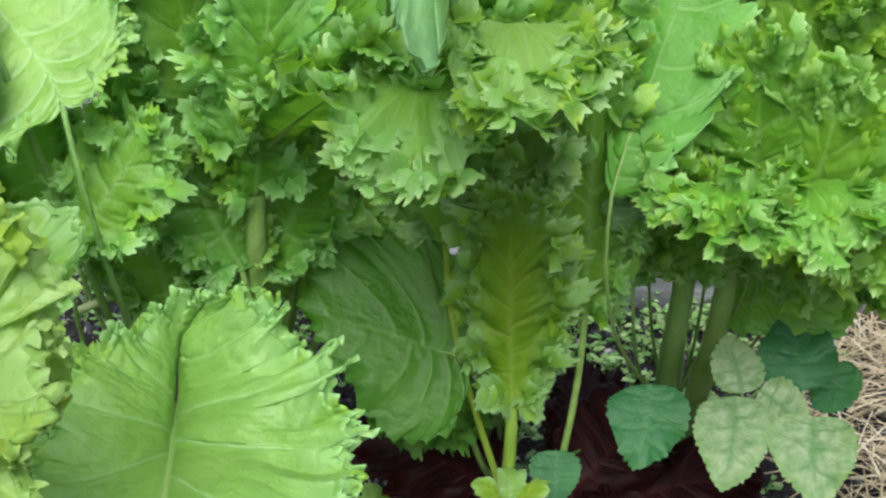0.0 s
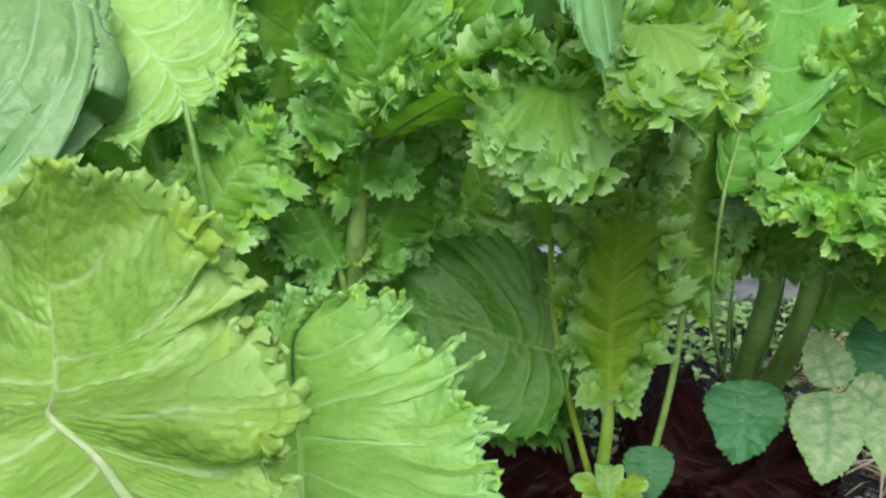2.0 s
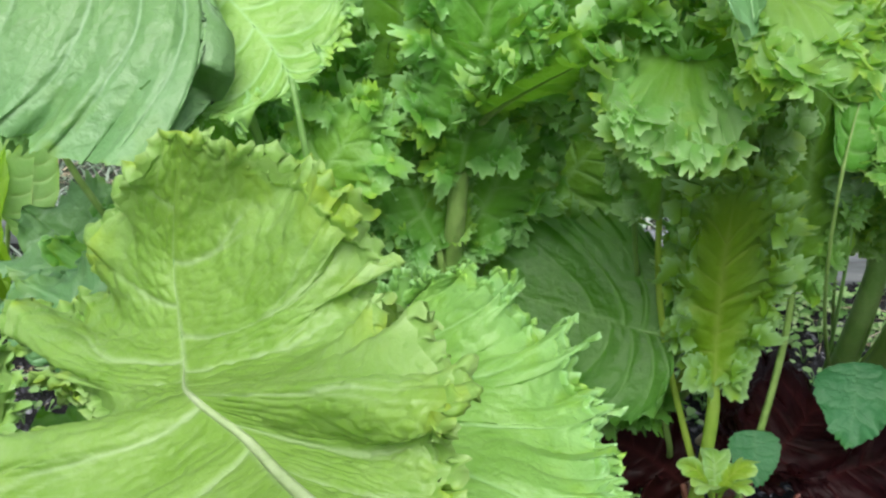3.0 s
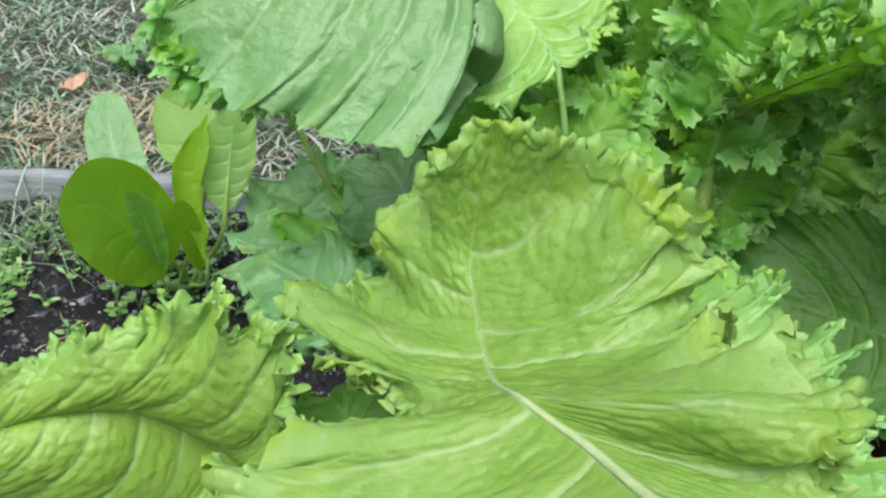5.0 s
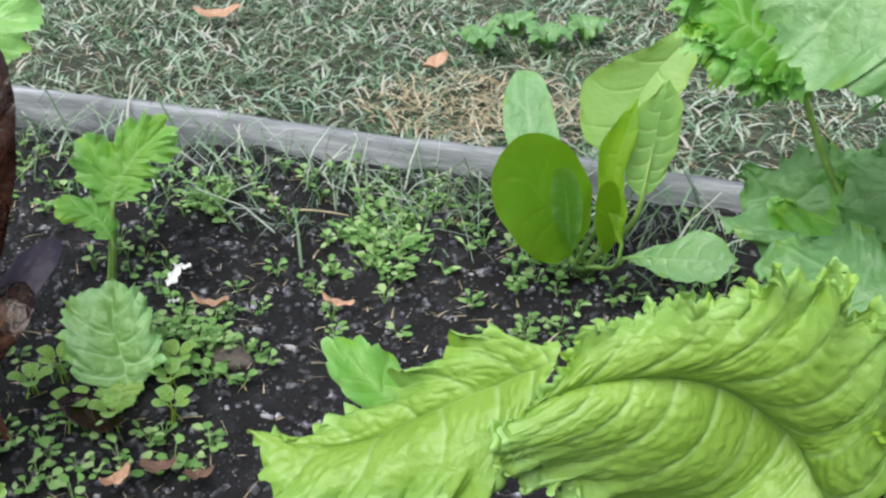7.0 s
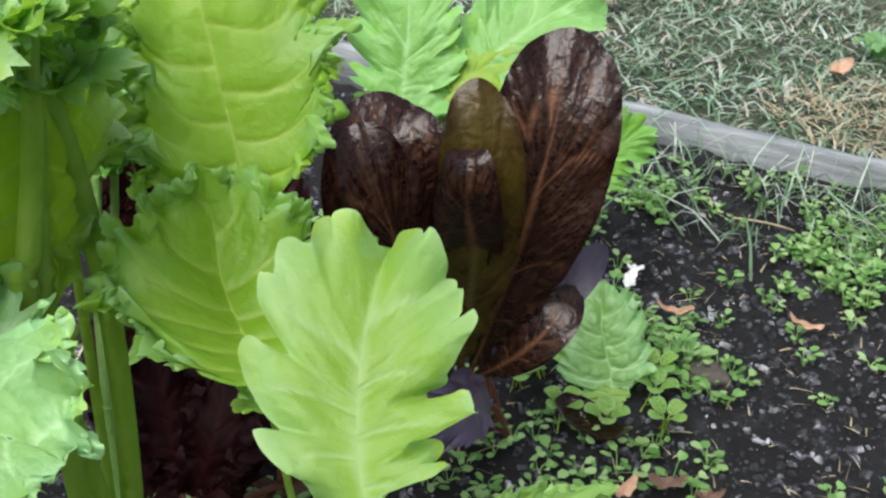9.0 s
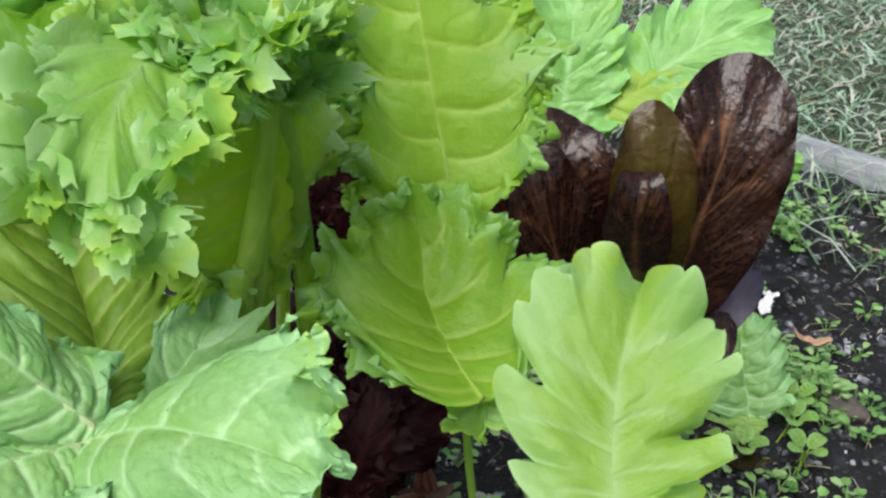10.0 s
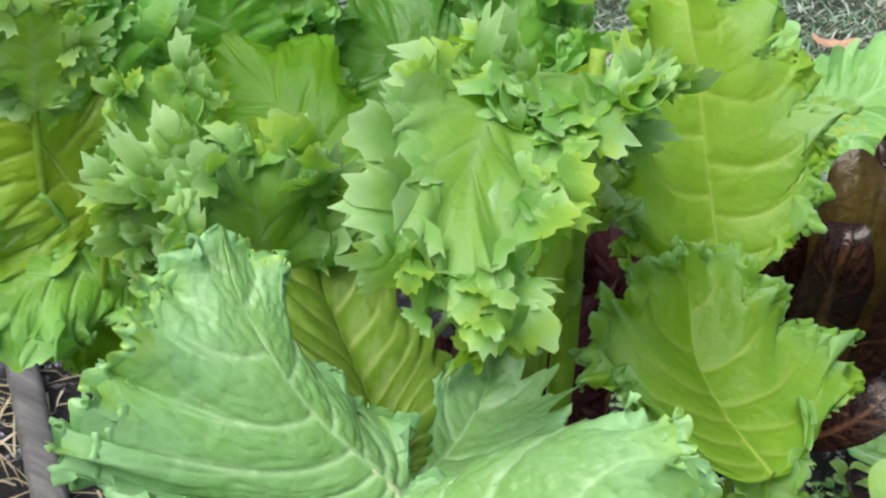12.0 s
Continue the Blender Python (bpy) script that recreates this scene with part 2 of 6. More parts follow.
DARK_WOOD = plain_material("dark_weathered_board", [(0.3, (0.0739, 0.0731, 0.0733)), (0.52, (0.13, 0.129, 0.127)), (0.72, (0.24, 0.228, 0.222))], 14.0, 0.85, 0.7, 70.0, 0.003, stretch=(0.25, 3, 3))
GRASS = blade_material("grass_blades", [(0.0, (0.047, 0.11, 0.0483)), (0.35, (0.159, 0.285, 0.165)), (0.6, (0.327, 0.477, 0.355)), (0.85, (0.508, 0.607, 0.543)), (1.0, (0.511, 0.483, 0.461))])
WEED = blade_material("seedling_leaves", [(0.0, (0.10, 0.25, 0.06)), (0.5, (0.22, 0.44, 0.13)), (1.0, (0.40, 0.58, 0.28))])
STRAW = blade_material("straw", [(0.0, (0.30, 0.25, 0.15)), (0.6, (0.48, 0.42, 0.28)), (1.0, (0.62, 0.58, 0.46))], 0.1)
DEAD = plain_material("dead_leaf", [(0.3, (0.36, 0.20, 0.12)), (0.7, (0.55, 0.37, 0.26))], 60.0, 0.7, 0.4, 200.0)
DEADBROWN = plain_material("brown_dead_leaf", [(0.3, (0.09, 0.05, 0.038)), (0.7, (0.20, 0.12, 0.085))], 60.0, 0.7, 0.4, 200.0)
PAPER = plain_material("white_scrap", [(0.3, (0.72, 0.74, 0.76)), (0.7, (0.85, 0.86, 0.87))], 60.0, 0.6, 0.2, 200.0)
STONE = plain_material("stone", [(0.3, (0.045, 0.040, 0.037)), (0.7, (0.14, 0.12, 0.11))], 60.0, 0.85, 1.0, 200.0)


# ---------------------------------------------------------------- builders
def mesh_object(name, verts, faces, material, parent=None, label="", attrs=None, smooth=True):
    me = bpy.data.meshes.new(name)
    me.from_pydata(np.asarray(verts, float), [], faces)
    me.materials.append(material)
    if smooth:
        me.polygons.foreach_set("use_smooth", [True] * len(me.polygons))
    for key, values in (attrs or {}).items():
        a = me.attributes.new(key, "FLOAT", "POINT")
        a.data.foreach_set("value", np.asarray(values, dtype=np.float32))
    me.update()
    ob = new(name, me)
    if parent:
        ob.parent = parent
    if label:
        tagged(ob, label)
    return ob


def lattice(p, seed):
    """Smooth value noise in -1..1 at the points p (n x 3)."""
    i = np.floor(p).astype(np.int64)
    f = p - i
    f = f * f * (3 - 2 * f)
    total = np.zeros(len(p))
    for dx in (0, 1):
        for dy in (0, 1):
            for dz in (0, 1):
                h = (i[:, 0] + dx) * 374761393 + (i[:, 1] + dy) * 668265263 + (i[:, 2] + dz) * 2147483647 + seed * 974634
                h = (h ^ (h >> 13)) * 1274126177
                h = ((h ^ (h >> 16)) & 0xFFFF) / 32767.5 - 1
                w = (f[:, 0] if dx else 1 - f[:, 0]) * (f[:, 1] if dy else 1 - f[:, 1]) * (f[:, 2] if dz else 1 - f[:, 2])
                total += h * w
    return total


def cells(p, seed):
    """Distance to the border of the nearest cell of an uneven honeycomb (p: n x 2), in cell widths."""
    i = np.floor(p).astype(np.int64)
    near = np.full(len(p), 9.0)
    after = np.full(len(p), 9.0)
    for dx in (-1, 0, 1):
        for dy in (-1, 0, 1):
            cx, cy = i[:, 0] + dx, i[:, 1] + dy
            h = cx * 374761393 + cy * 668265263 + seed * 974634
            h = (h ^ (h >> 13)) * 1274126177
            h = h ^ (h >> 16)
            d = np.hypot(cx + (h & 0xFF) / 255.0 - p[:, 0], cy + ((h >> 8) & 0xFF) / 255.0 - p[:, 1])
            after = np.minimum(after, np.maximum(near, d))
            near = np.minimum(near, d)
    return after - near


def unit(v):
    return v / np.maximum(np.linalg.norm(v, axis=-1, keepdims=True), 1e-9)


def tube(path, radii, sides=8, flat=1.0):
    """Verts and faces of a tapered, closed tube along a path."""
    path, radii = np.asarray(path, float), np.asarray(radii, float)
    t = unit(np.gradient(path, axis=0))
    ref = np.array([0.31, 0.17, 0.93]) if abs(t[0][2]) < 0.9 else np.array([0.9, 0.3, 0.1])
    a = unit(np.cross(t, ref))
    b = np.cross(t, a)
    ang = np.arange(sides) * 2 * np.pi / sides
    ring = path[:, None] + radii[:, None, None] * (a[:, None] * np.cos(ang)[None, :, None] + flat * b[:, None] * np.sin(ang)[None, :, None])
    verts = ring.reshape(-1, 3)
    n = len(path)
    faces = [(r * sides + k, r * sides + (k + 1) % sides, (r + 1) * sides + (k + 1) % sides, (r + 1) * sides + k) for r in range(n - 1) for k in range(sides)]
    faces += [tuple(range(sides))[::-1], tuple((n - 1) * sides + k for k in range(sides))]
    return verts, faces


# outline powers, bays (spacing, depth), teeth (size, spacing), ruffles (spacing, size, start, curl), wave, blister, veins a side, step along the margin,
# frill lobes (size, spacing, rows, inner start, least and most tilt), frills (height, swing spacing, tooth spacing, swing, layers as radius and share of the height)
KIND = {
    "curly": dict(out=(0.55, 0.40), teeth=(0.0045, 0.0085), ruffle=((0.046, 0.013, 0.25, 0.3), (0.0175, 0.006, 0.5, 0.8)), wave=0.006, blister=0.004, veins=7, step=0.002, lobes=(0.0118, 0.0060, 3.0, 0.52, -0.5, 1.0)),
    "fine_curl": dict(out=(0.55, 0.40), teeth=(0.0045, 0.0085), ruffle=((0.040, 0.014, 0.25, 0.3), (0.0155, 0.006, 0.5, 0.8)), wave=0.006, blister=0.004, veins=7, step=0.002, lobes=(0.0100, 0.0052, 3.4, 0.45, -0.5, 1.2)),
    "big_curl": dict(out=(0.55, 0.40), teeth=(0.006, 0.013), ruffle=((0.05, 0.012, 0.2, 0.3), (0.021, 0.006, 0.45, 0.7)), wave=0.006, blister=0.003, veins=6, step=0.002, lobes=(0.0125, 0.0064, 3.0, 0.50, -0.6, 0.8)),
    "frill": dict(fine=0.25, fan=0.62, out=(0.50, 0.42), uneven=0.08, sinus=(0.042, 0.013), round=True, teeth=(0.009, 0.015), ruffle=((0.055, 0.013, 0.35, 0.25), (0.022, 0.006, 0.62, 0.7)), wave=0.006, blister=0.0035, veins=7, step=0.0012, frills=(0.0090, 0.0300, 0.0045, 0.8, ((1.0, 1.0),))),
    "toothed": dict(fan=0.60, sinus=(0.048, 0.009), uneven=0.05, out=(0.44, 0.36), teeth=(0.0085, 0.021), ruffle=((0.065, 0.016, 0.50, 0.25), (0.023, 0.005, 0.78, 0.7)), wave=0.013, blister=0.0050, veins=6, dome=0.40, quilt=85.0, step=0.0012, frills=(0.0060, 0.0280, 0.0050, 0.7, ((1.0, 1.0),))),
    "lobed": dict(fine=0.08, fan=0.55, uneven=0.08, sinus=(0.034, 0.016), out=(0.40, 0.36), teeth=(0.0080, 0.0165), ruffle=((0.05, 0.009, 0.40, 0.2), (0.022, 0.004, 0.65, 0.6)), wave=0.009, blister=0.0035, veins=6, step=0.0012, round=True),
    "smooth": dict(out=(0.55, 0.42), teeth=(0.0, 0.02), ruffle=((0.05, 0.002, 0.5, 0.0),), wave=0.003, blister=0.0006, veins=6, step=0.004),
    "romaine": dict(out=(1.05, 0.46), teeth=(0.0006, 0.012), ruffle=((0.05, 0.003, 0.5, 0.1),), wave=0.004, blister=0.0016, dome=0.9, quilt=130.0, veins=6, step=0.0022),
    "heart": dict(out=(0.40, 0.78), teeth=(0.0032, 0.0062), ruffle=((0.03, 0.003, 0.4, 0.1),), wave=0.006, blister=0.004, quilt=170.0, veins=5, step=0.0013, round=True),
}
KIND["oval"] = dict(KIND["lobed"], out=(0.50, 0.42), sinus=(0.03, 0.004), teeth=(0.004, 0.011))
SEED = [0]


def bend(b, m, t, n=49):
    """Points on the arc that starts at b, passes m half-way and ends at t."""
    b, m, t = (np.array(p, float) for p in (b, m, t))
    c = 2 * m - (b + t) / 2
    s = np.linspace(0, 1, n)[:, None]
    return (1 - s) ** 2 * b + 2 * s * (1 - s) * c + s ** 2 * t


def frill_lobes(spec, rng, P, O3, D3, N, r, around, cap):
    """Small curled, toothed lobes that crowd along a ruffled margin."""
    size, gap, rows, inner, low, high = spec
    count = int(around / gap * rows)
    nb = P.shape[0]
    ai = np.clip((rng.uniform(0.03, 0.97, count) * nb).astype(int), 0, nb - 1)
    ri = np.searchsorted(r, 1 - (1 - inner) * rng.uniform(0, 1, count) ** 1.6)
    ri = np.clip(ri, 0, len(r) - 1)
    base, o, d, n = P[ai, ri], O3[ai, ri], D3[ai, ri], N[ai, ri]
    tilt, yaw = rng.uniform(low, high, (count, 1)), rng.normal(0, 0.7, (count, 1))
    fwd = np.cos(tilt) * (np.cos(yaw) * o + np.sin(yaw) * d) + np.sin(tilt) * n
    wide = unit(np.cos(yaw) * d - np.sin(yaw) * o + rng.normal(0, 0.3, (count, 3)))
    fwd = unit(fwd)
    up = unit(np.cross(wide, fwd))
    up = up * np.where((up * n).sum(1, keepdims=True) < 0, -1, 1)
    wide = np.cross(fwd, up)
    s = (size * (0.55 + 0.45 * cap) * rng.uniform(0.5, 1.25, count))[:, None, None]
    phi = np.linspace(-1, 1, 17)
    rho = np.array([0.0, 0.5, 0.82, 1.0])
    PHI, RHO = (g.ravel()[None] for g in np.meshgrid(phi, rho, indexing="ij"))
    seed = rng.uniform(0, 6.3, (count, 1))
    span = rng.uniform(0.75, 1.25, (count, 1))
    scallop = np.abs(np.cos(PHI * rng.uniform(6.0, 8.5, (count, 1)) + seed)) ** 0.8
    rad = RHO * (1 + RHO ** 4 * (0.34 * (scallop - 0.5) + 0.07 * np.cos(PHI * 19 + 3 * seed)) + RHO ** 2 * 0.25 * np.cos(PHI * 2.6 + 2 * seed))
    bendk = rng.uniform(-0.95, 0.35, (count, 1))
    z = rad ** 2 * (bendk + 0.13 * np.sin(PHI * 4.0 + 1.7 * seed)) + 0.02 * RHO ** 4 * (scallop - 0.5)
    f, w = rad * np.cos(PHI * span) - 0.15, np.sin(PHI * span) * (0.5 + 0.5 * rad)
    v = base[:, None] + s * (f[..., None] * fwd[:, None] + w[..., None] * wide[:, None] + z[..., None] * up[:, None])
    nphi, nrho = len(phi), len(rho)
    idx = np.arange(nphi * nrho).reshape(nphi, nrho)
    q = np.stack([idx[:-1, :-1], idx[1:, :-1], idx[1:, 1:], idx[:-1, 1:]], -1).reshape(-1, 4)
    faces = (q[None] + (np.arange(count) * nphi * nrho)[:, None, None]).reshape(-1, 4)
    return v.reshape(-1, 3), faces, np.broadcast_to(0.05 + 0.95 * RHO ** 3, (count, nphi * nrho)).ravel()


def frill_ribbon(spec, rng, base, O, D, N, cap, stand=0.3):
    """Ruffled, toothed frill that follows a leaf margin: a strip that swings up and down along its length."""
    height, swing_gap, tooth_gap, swing = spec
    a0 = np.concatenate([[0], np.cumsum(np.linalg.norm(np.diff(base, axis=0), axis=1))])
    n = int(np.clip(a0[-1] / 0.0009, 24, 640))
    a = np.linspace(0, a0[-1], n)
    at = lambda f: np.stack([np.interp(a, a0, f[:, i]) for i in range(3)], 1)
    B, O, D, N = at(base), unit(at(O)), unit(at(D)), unit(at(N))
    slow = lambda s, z: lattice(np.stack([a * s, np.full(n, z), np.full(n, 0.5)], 1), int(rng.integers(1, 9999)))
    q = a / swing_gap + 0.7 * slow(0.45 / swing_gap, 1.5) + rng.uniform(0, 1)
    x = (q % 1) - 0.5
    lobe = np.cos(np.pi * x) ** 0.45
    tip = np.abs(np.sin(np.pi * (a / tooth_gap + 0.6 * slow(0.6 / tooth_gap, 3.5)))) ** 0.7
    fade = np.clip(np.minimum(a, a[-1] - a) / 0.015, 0.05, 1)
    h = height * cap * fade * (0.14 + 0.86 * lobe) * np.clip(1 + 0.7 * slow(0.7 / swing_gap, 4.5), 0.4, 1.7)
    c = np.array([0.0, 0.38, 0.70, 0.88, 1.0])[None, :]
    tilt = np.clip(1.5 * slow(0.8 / swing_gap, 5.5), -1, 1)
    droop = np.clip(0.8 + 1.6 * slow(0.6 / swing_gap, 6.5), -0.6, 2.2)
    lift = (stand + swing * tilt)[:, None] * (0.4 + 0.6 * c) - droop[:, None] * c ** 2 + 0.35 * c ** 2 * np.cos(4 * np.pi * x)[:, None]
    reach = h[:, None] * c + tooth_gap * 0.75 * cap * (fade * lobe)[:, None] * c ** 6 * (tip - 0.5)[:, None]
    P = B[:, None] + reach[..., None] * (np.cos(lift)[..., None] * O[:, None] + np.sin(lift)[..., None] * N[:, None])
    P = P + (0.85 * swing_gap * cap * (x * lobe)[:, None] * c)[..., None] * D[:, None]
    idx = np.arange(n * 5).reshape(n, 5)
    faces = np.stack([idx[:-1, :-1], idx[1:, :-1], idx[1:, 1:], idx[:-1, 1:]], -1).reshape(-1, 4)
    return P.reshape(-1, 3), faces, np.broadcast_to(0.12 + 0.88 * c ** 3, (n, 5)).ravel()


def stack_ribbons(parts):
    """Join the strips of a leaf into one set of verts, faces and edge values."""
    vs, fs, es, base = [], [], [], 0
    for v, f, e in parts:
        vs.append(v)
        fs.append(f + base)
        es.append(e)
        base += len(v)
    return np.concatenate(vs), np.concatenate(fs), np.concatenate(es)


def spline(points, n, lag=1.0):
    """A smooth curve through the points, sampled n times."""
    p = np.array(points, float)
    p = np.concatenate([[2 * p[0] - p[1]], p, [2 * p[-1] - p[-2]]])
    s = np.linspace(0, 1, n) ** lag * (len(points) - 1)
    i = np.minimum(s.astype(int), len(points) - 2)
    f = (s - i)[:, None]
    a, b, c, d = p[i], p[i + 1], p[i + 2], p[i + 3]
    return 0.5 * (2 * b + (c - a) * f + (2 * a - 5 * b + 4 * c - d) * f ** 2 + (3 * b - a - 3 * c + d) * f ** 3)


def stalk_tissue(tissue):
    return STALK["red"] if tissue in ("red", "red_olive", "maroon", "purple") else STALK["lime"] if tissue in ("mint", "lime") else STALK["pale"] if tissue in ("mintlight", "light") else STALK["green"]


def broad_leaf(plant, tissue, rib, left, right, veins=8, teeth=(0.006, 0.013), bays=(0.045, 0.007), ruffle=(0.030, 0.006), curl=0.5, arch=(0.0, 0.0), bulge=0.0026, quilt=0.0014, cell=0.011, stalk=0.003, frill=None, holes=(), up=(0, -0.5, 0.85), crown=-0.012, ridge=0.5, stem=True, lag=1.5, front=False, taper=1.2):
    """A large leaf spanned between its midrib and its two margins, whose side veins join the stations of the curves."""
    SEED[0] = int(abs(rib[0][0] * 7919 + rib[0][1] * 6271 + rib[-1][2] * 3571)) % 997 + 1
    rng = np.random.default_rng(SEED[0] * 11 + 5)
    wide = max(np.linalg.norm(np.array(left, float) - np.array(rib, float), axis=1).max(), np.linalg.norm(np.array(right, float) - np.array(rib, float), axis=1).max())
    rim_len = max(np.linalg.norm(np.diff(np.array(m, float), axis=0), axis=1).sum() for m in (left, right))
    nu, nv = int(np.clip(rim_len / 0.0015, 110, 320)), int(np.clip(wide / 0.0017, 18, 46))
    M = spline(rib, nu, lag)
    T = unit(np.gradient(M, axis=0))
    arc = np.concatenate([[0], np.cumsum(np.linalg.norm(np.diff(M, axis=0), axis=1))])
    L = arc[-1]
    v = 1 - (1 - np.linspace(0, 1, nv)) ** 1.25
    verts, faces, vein_all, edge_all, rim_all, base = [], [], [], [], [], 0
    for sign, margin, bow in ((-1, left, arch[0]), (1, right, arch[1])):
        E = spline(margin, nu)
        W = np.linalg.norm(E - M, axis=1)
        V = v[None, :, None]
        swing = -0.17 * W[:, None, None] * T[:, None] * (4 * V * (1 - V))
        P = M[:, None] * (1 - V) + E[:, None] * V + swing
        du, dv = np.gradient(P, axis=0), np.gradient(P, axis=1)
        N = unit(np.cross(du, dv))
        N = N * np.sign((N.reshape(-1, 3) @ np.array(up, float)).mean())
        P = P + (bow * W[:, None] * np.sin(np.pi * v[None, :] ** 0.8))[..., None] * N
        du, dv = np.gradient(P, axis=0), np.gradient(P, axis=1)
        N2 = unit(np.cross(du, dv))
        N = N2 * np.sign((N2 * N).sum(-1, keepdims=True))
        D = unit(np.gradient(E, axis=0))
        O = E - M
        O = unit(O - (O * D).sum(1, keepdims=True) * D + 1e-6)
        a = np.concatenate([[0], np.cumsum(np.linalg.norm(np.diff(E, axis=0), axis=1))])
        jit = lambda s, z: lattice(np.stack([a * s, np.full(nu, z * 3.7 + sign), np.full(nu, SEED[0] * 1.3)], 1), SEED[0])
        fade = np.clip(np.minimum(a, a[-1] - a) / 0.02, 0, 1)
        # margin: bays and teeth
        size, gap = teeth
        saw = 1 - np.abs(2 * ((a / gap + 0.7 * jit(0.4 / gap, 1)) % 1) - 1)
        fine = np.abs(np.sin(np.pi * (a / (0.33 * gap) + jit(70, 2))))
        bay = (1 - np.abs(np.sin(np.pi * (a / bays[0] + 0.7 * jit(0.5 / bays[0], 3))))) ** 1.8
        out = fade * (size * (saw + 0.3 * fine - 0.6) * np.clip(0.9 + jit(0.5 / gap, 4), 0.15, 1.8) - bays[1] * bay * np.clip(0.9 + jit(0.8 / bays[0], 5), 0.1, 2))
        P = P + (out[:, None] * v[None, :] ** 5)[..., None] * O[:, None]
        # ruffles
        edge = np.zeros((nu, nv))
        for j, (rg, amp, start) in enumerate(((ruffle[0] * 2.1, ruffle[1] * 1.5, 0.35), (ruffle[0], ruffle[1], 0.66), (ruffle[0] * 0.45, ruffle[1] * 0.42, 0.84))):
            ph = 2 * np.pi * (a / rg + 0.6 * jit(0.6 / rg, 10 + j)) + rng.uniform(0, 6)
            am = amp * np.clip(0.85 + 0.8 * jit(0.45 / rg, 20 + j), 0.1, 1.7) * (0.2 + 0.8 * fade)
            q = np.clip((v - start) / (1 - start), 0, 1)[None, :] ** 1.5
            P = P + (q * (am * np.sin(ph))[:, None])[..., None] * N
            P = P + (q * (am * curl * 0.6 * np.sin(2 * ph))[:, None])[..., None] * D[:, None]
            P = P - (q * (am * curl * (0.5 + 0.6 * np.cos(ph)))[:, None])[..., None] * O[:, None]
            edge = np.maximum(edge, q ** 3 * (0.5 + 0.5 * np.sin(ph))[:, None])
        # side veins, their forks and the tissue raised between them
        VV = np.broadcast_to(v[None, :], (nu, nv))
        S, X = np.broadcast_to(arc[:, None], (nu, nv)), VV * W[:, None]
        flat = np.stack([S * 1.0, sign * X, np.full((nu, nv), SEED[0] * 0.37)], -1).reshape(-1, 3)
        wobble = lattice(flat * 34, 5).reshape(nu, nv)
        phase = np.linspace(0, veins, nu)[:, None] + (0.0 if sign < 0 else 0.42) + (0.06 + 0.16 * VV) * wobble
        to_line = np.abs((phase % 1) - 0.5)
        local = np.linalg.norm(np.gradient(P, axis=0), axis=-1) * nu / veins
        dist = to_line * local
        fork = 0.27 * np.clip((VV - 0.38) / 0.62, 0, 1) ** 0.8
        dist2 = np.abs(to_line - fork) * local + 0.004 * (VV < 0.38)
        line = np.exp(-(dist / (0.0007 + 0.0011 * (1 - VV))) ** 2) * np.clip((0.93 - VV) / 0.3, 0, 1)
        twigs = 0.6 * np.exp(-(dist2 / 0.0006) ** 2) * np.clip((0.97 - VV) / 0.2, 0, 1) * (VV > 0.38)
        warp = flat + 0.0035 * np.stack([lattice(flat * 70, 14), lattice(flat * 70, 15), 0 * flat[:, 0]], 1)
        honey = cells(warp[:, :2] / [cell * 0.8, cell * 1.25] + SEED[0] * 5.3, SEED[0]).reshape(nu, nv)
        inner = np.clip(VV * 9, 0, 1) * np.clip((0.985 - VV) * 7, 0, 1)
        net = np.exp(-(honey / 0.11) ** 2) * inner
        mid = np.exp(-(X / (0.0007 + 0.55 * stalk * (1 - S / L) ** 1.3)) ** 2) * np.clip((0.96 - S / L) / 0.3, 0, 1)
        between = 1 - np.exp(-(dist / 0.0055) ** 2)
        pucker = lattice(np.stack([S * 120, sign * X * 90, np.full_like(S, SEED[0])], -1).reshape(-1, 3), 17).reshape(nu, nv) * np.exp(-VV / 0.42) * inner
        rough = lattice(flat * 22, 13).reshape(nu, nv)
        rise = bulge * (between - 0.5) * np.clip(VV * 6, 0, 1) * (1.1 - 0.7 * VV) + quilt * (np.clip(honey / 0.5, 0, 1) ** 0.7 - 0.5) * inner + 0.9 * quilt * pucker - 0.0009 * line - 0.0005 * twigs + 0.006 * rough * VV * min(1, wide / 0.05) + 0.55 * stalk * np.exp(-(X / (1.6 * stalk)) ** 2) * ridge * (1 - S / L)
        P = P + rise[..., None] * N
        vein = np.maximum(np.maximum(line, twigs), np.maximum(mid, 0.22 * net))
        keep = np.ones((nu, nv), bool)
        for hs, hu, hv, hr in holes:
            if hs == sign:
                ci, cj = int(hu * (nu - 1)), int(np.searchsorted(v, hv))
                mid_hole = P[ci, cj].copy()
                far = np.linalg.norm(P - mid_hole, axis=-1)
                keep &= far > 0.92 * hr
                P = np.where((far < hr)[..., None], mid_hole + (P - mid_hole) * (hr / np.maximum(far, 1e-5))[..., None], P)
        idx = np.arange(nu * nv).reshape(nu, nv) + base
        f = np.stack([idx[:-1, :-1], idx[1:, :-1], idx[1:, 1:], idx[:-1, 1:]], -1)
        faces.append(f[keep[:-1, :-1] | keep[1:, 1:] | keep[1:, :-1] | keep[:-1, 1:]].reshape(-1, 4))
        verts.append(P.reshape(-1, 3))
        vein_all.append(vein.ravel())
        edge_all.append(np.maximum(edge, 0.5 * VV ** 4).ravel())
        rim_all.append((VV ** 1.2).ravel())
        base += nu * nv
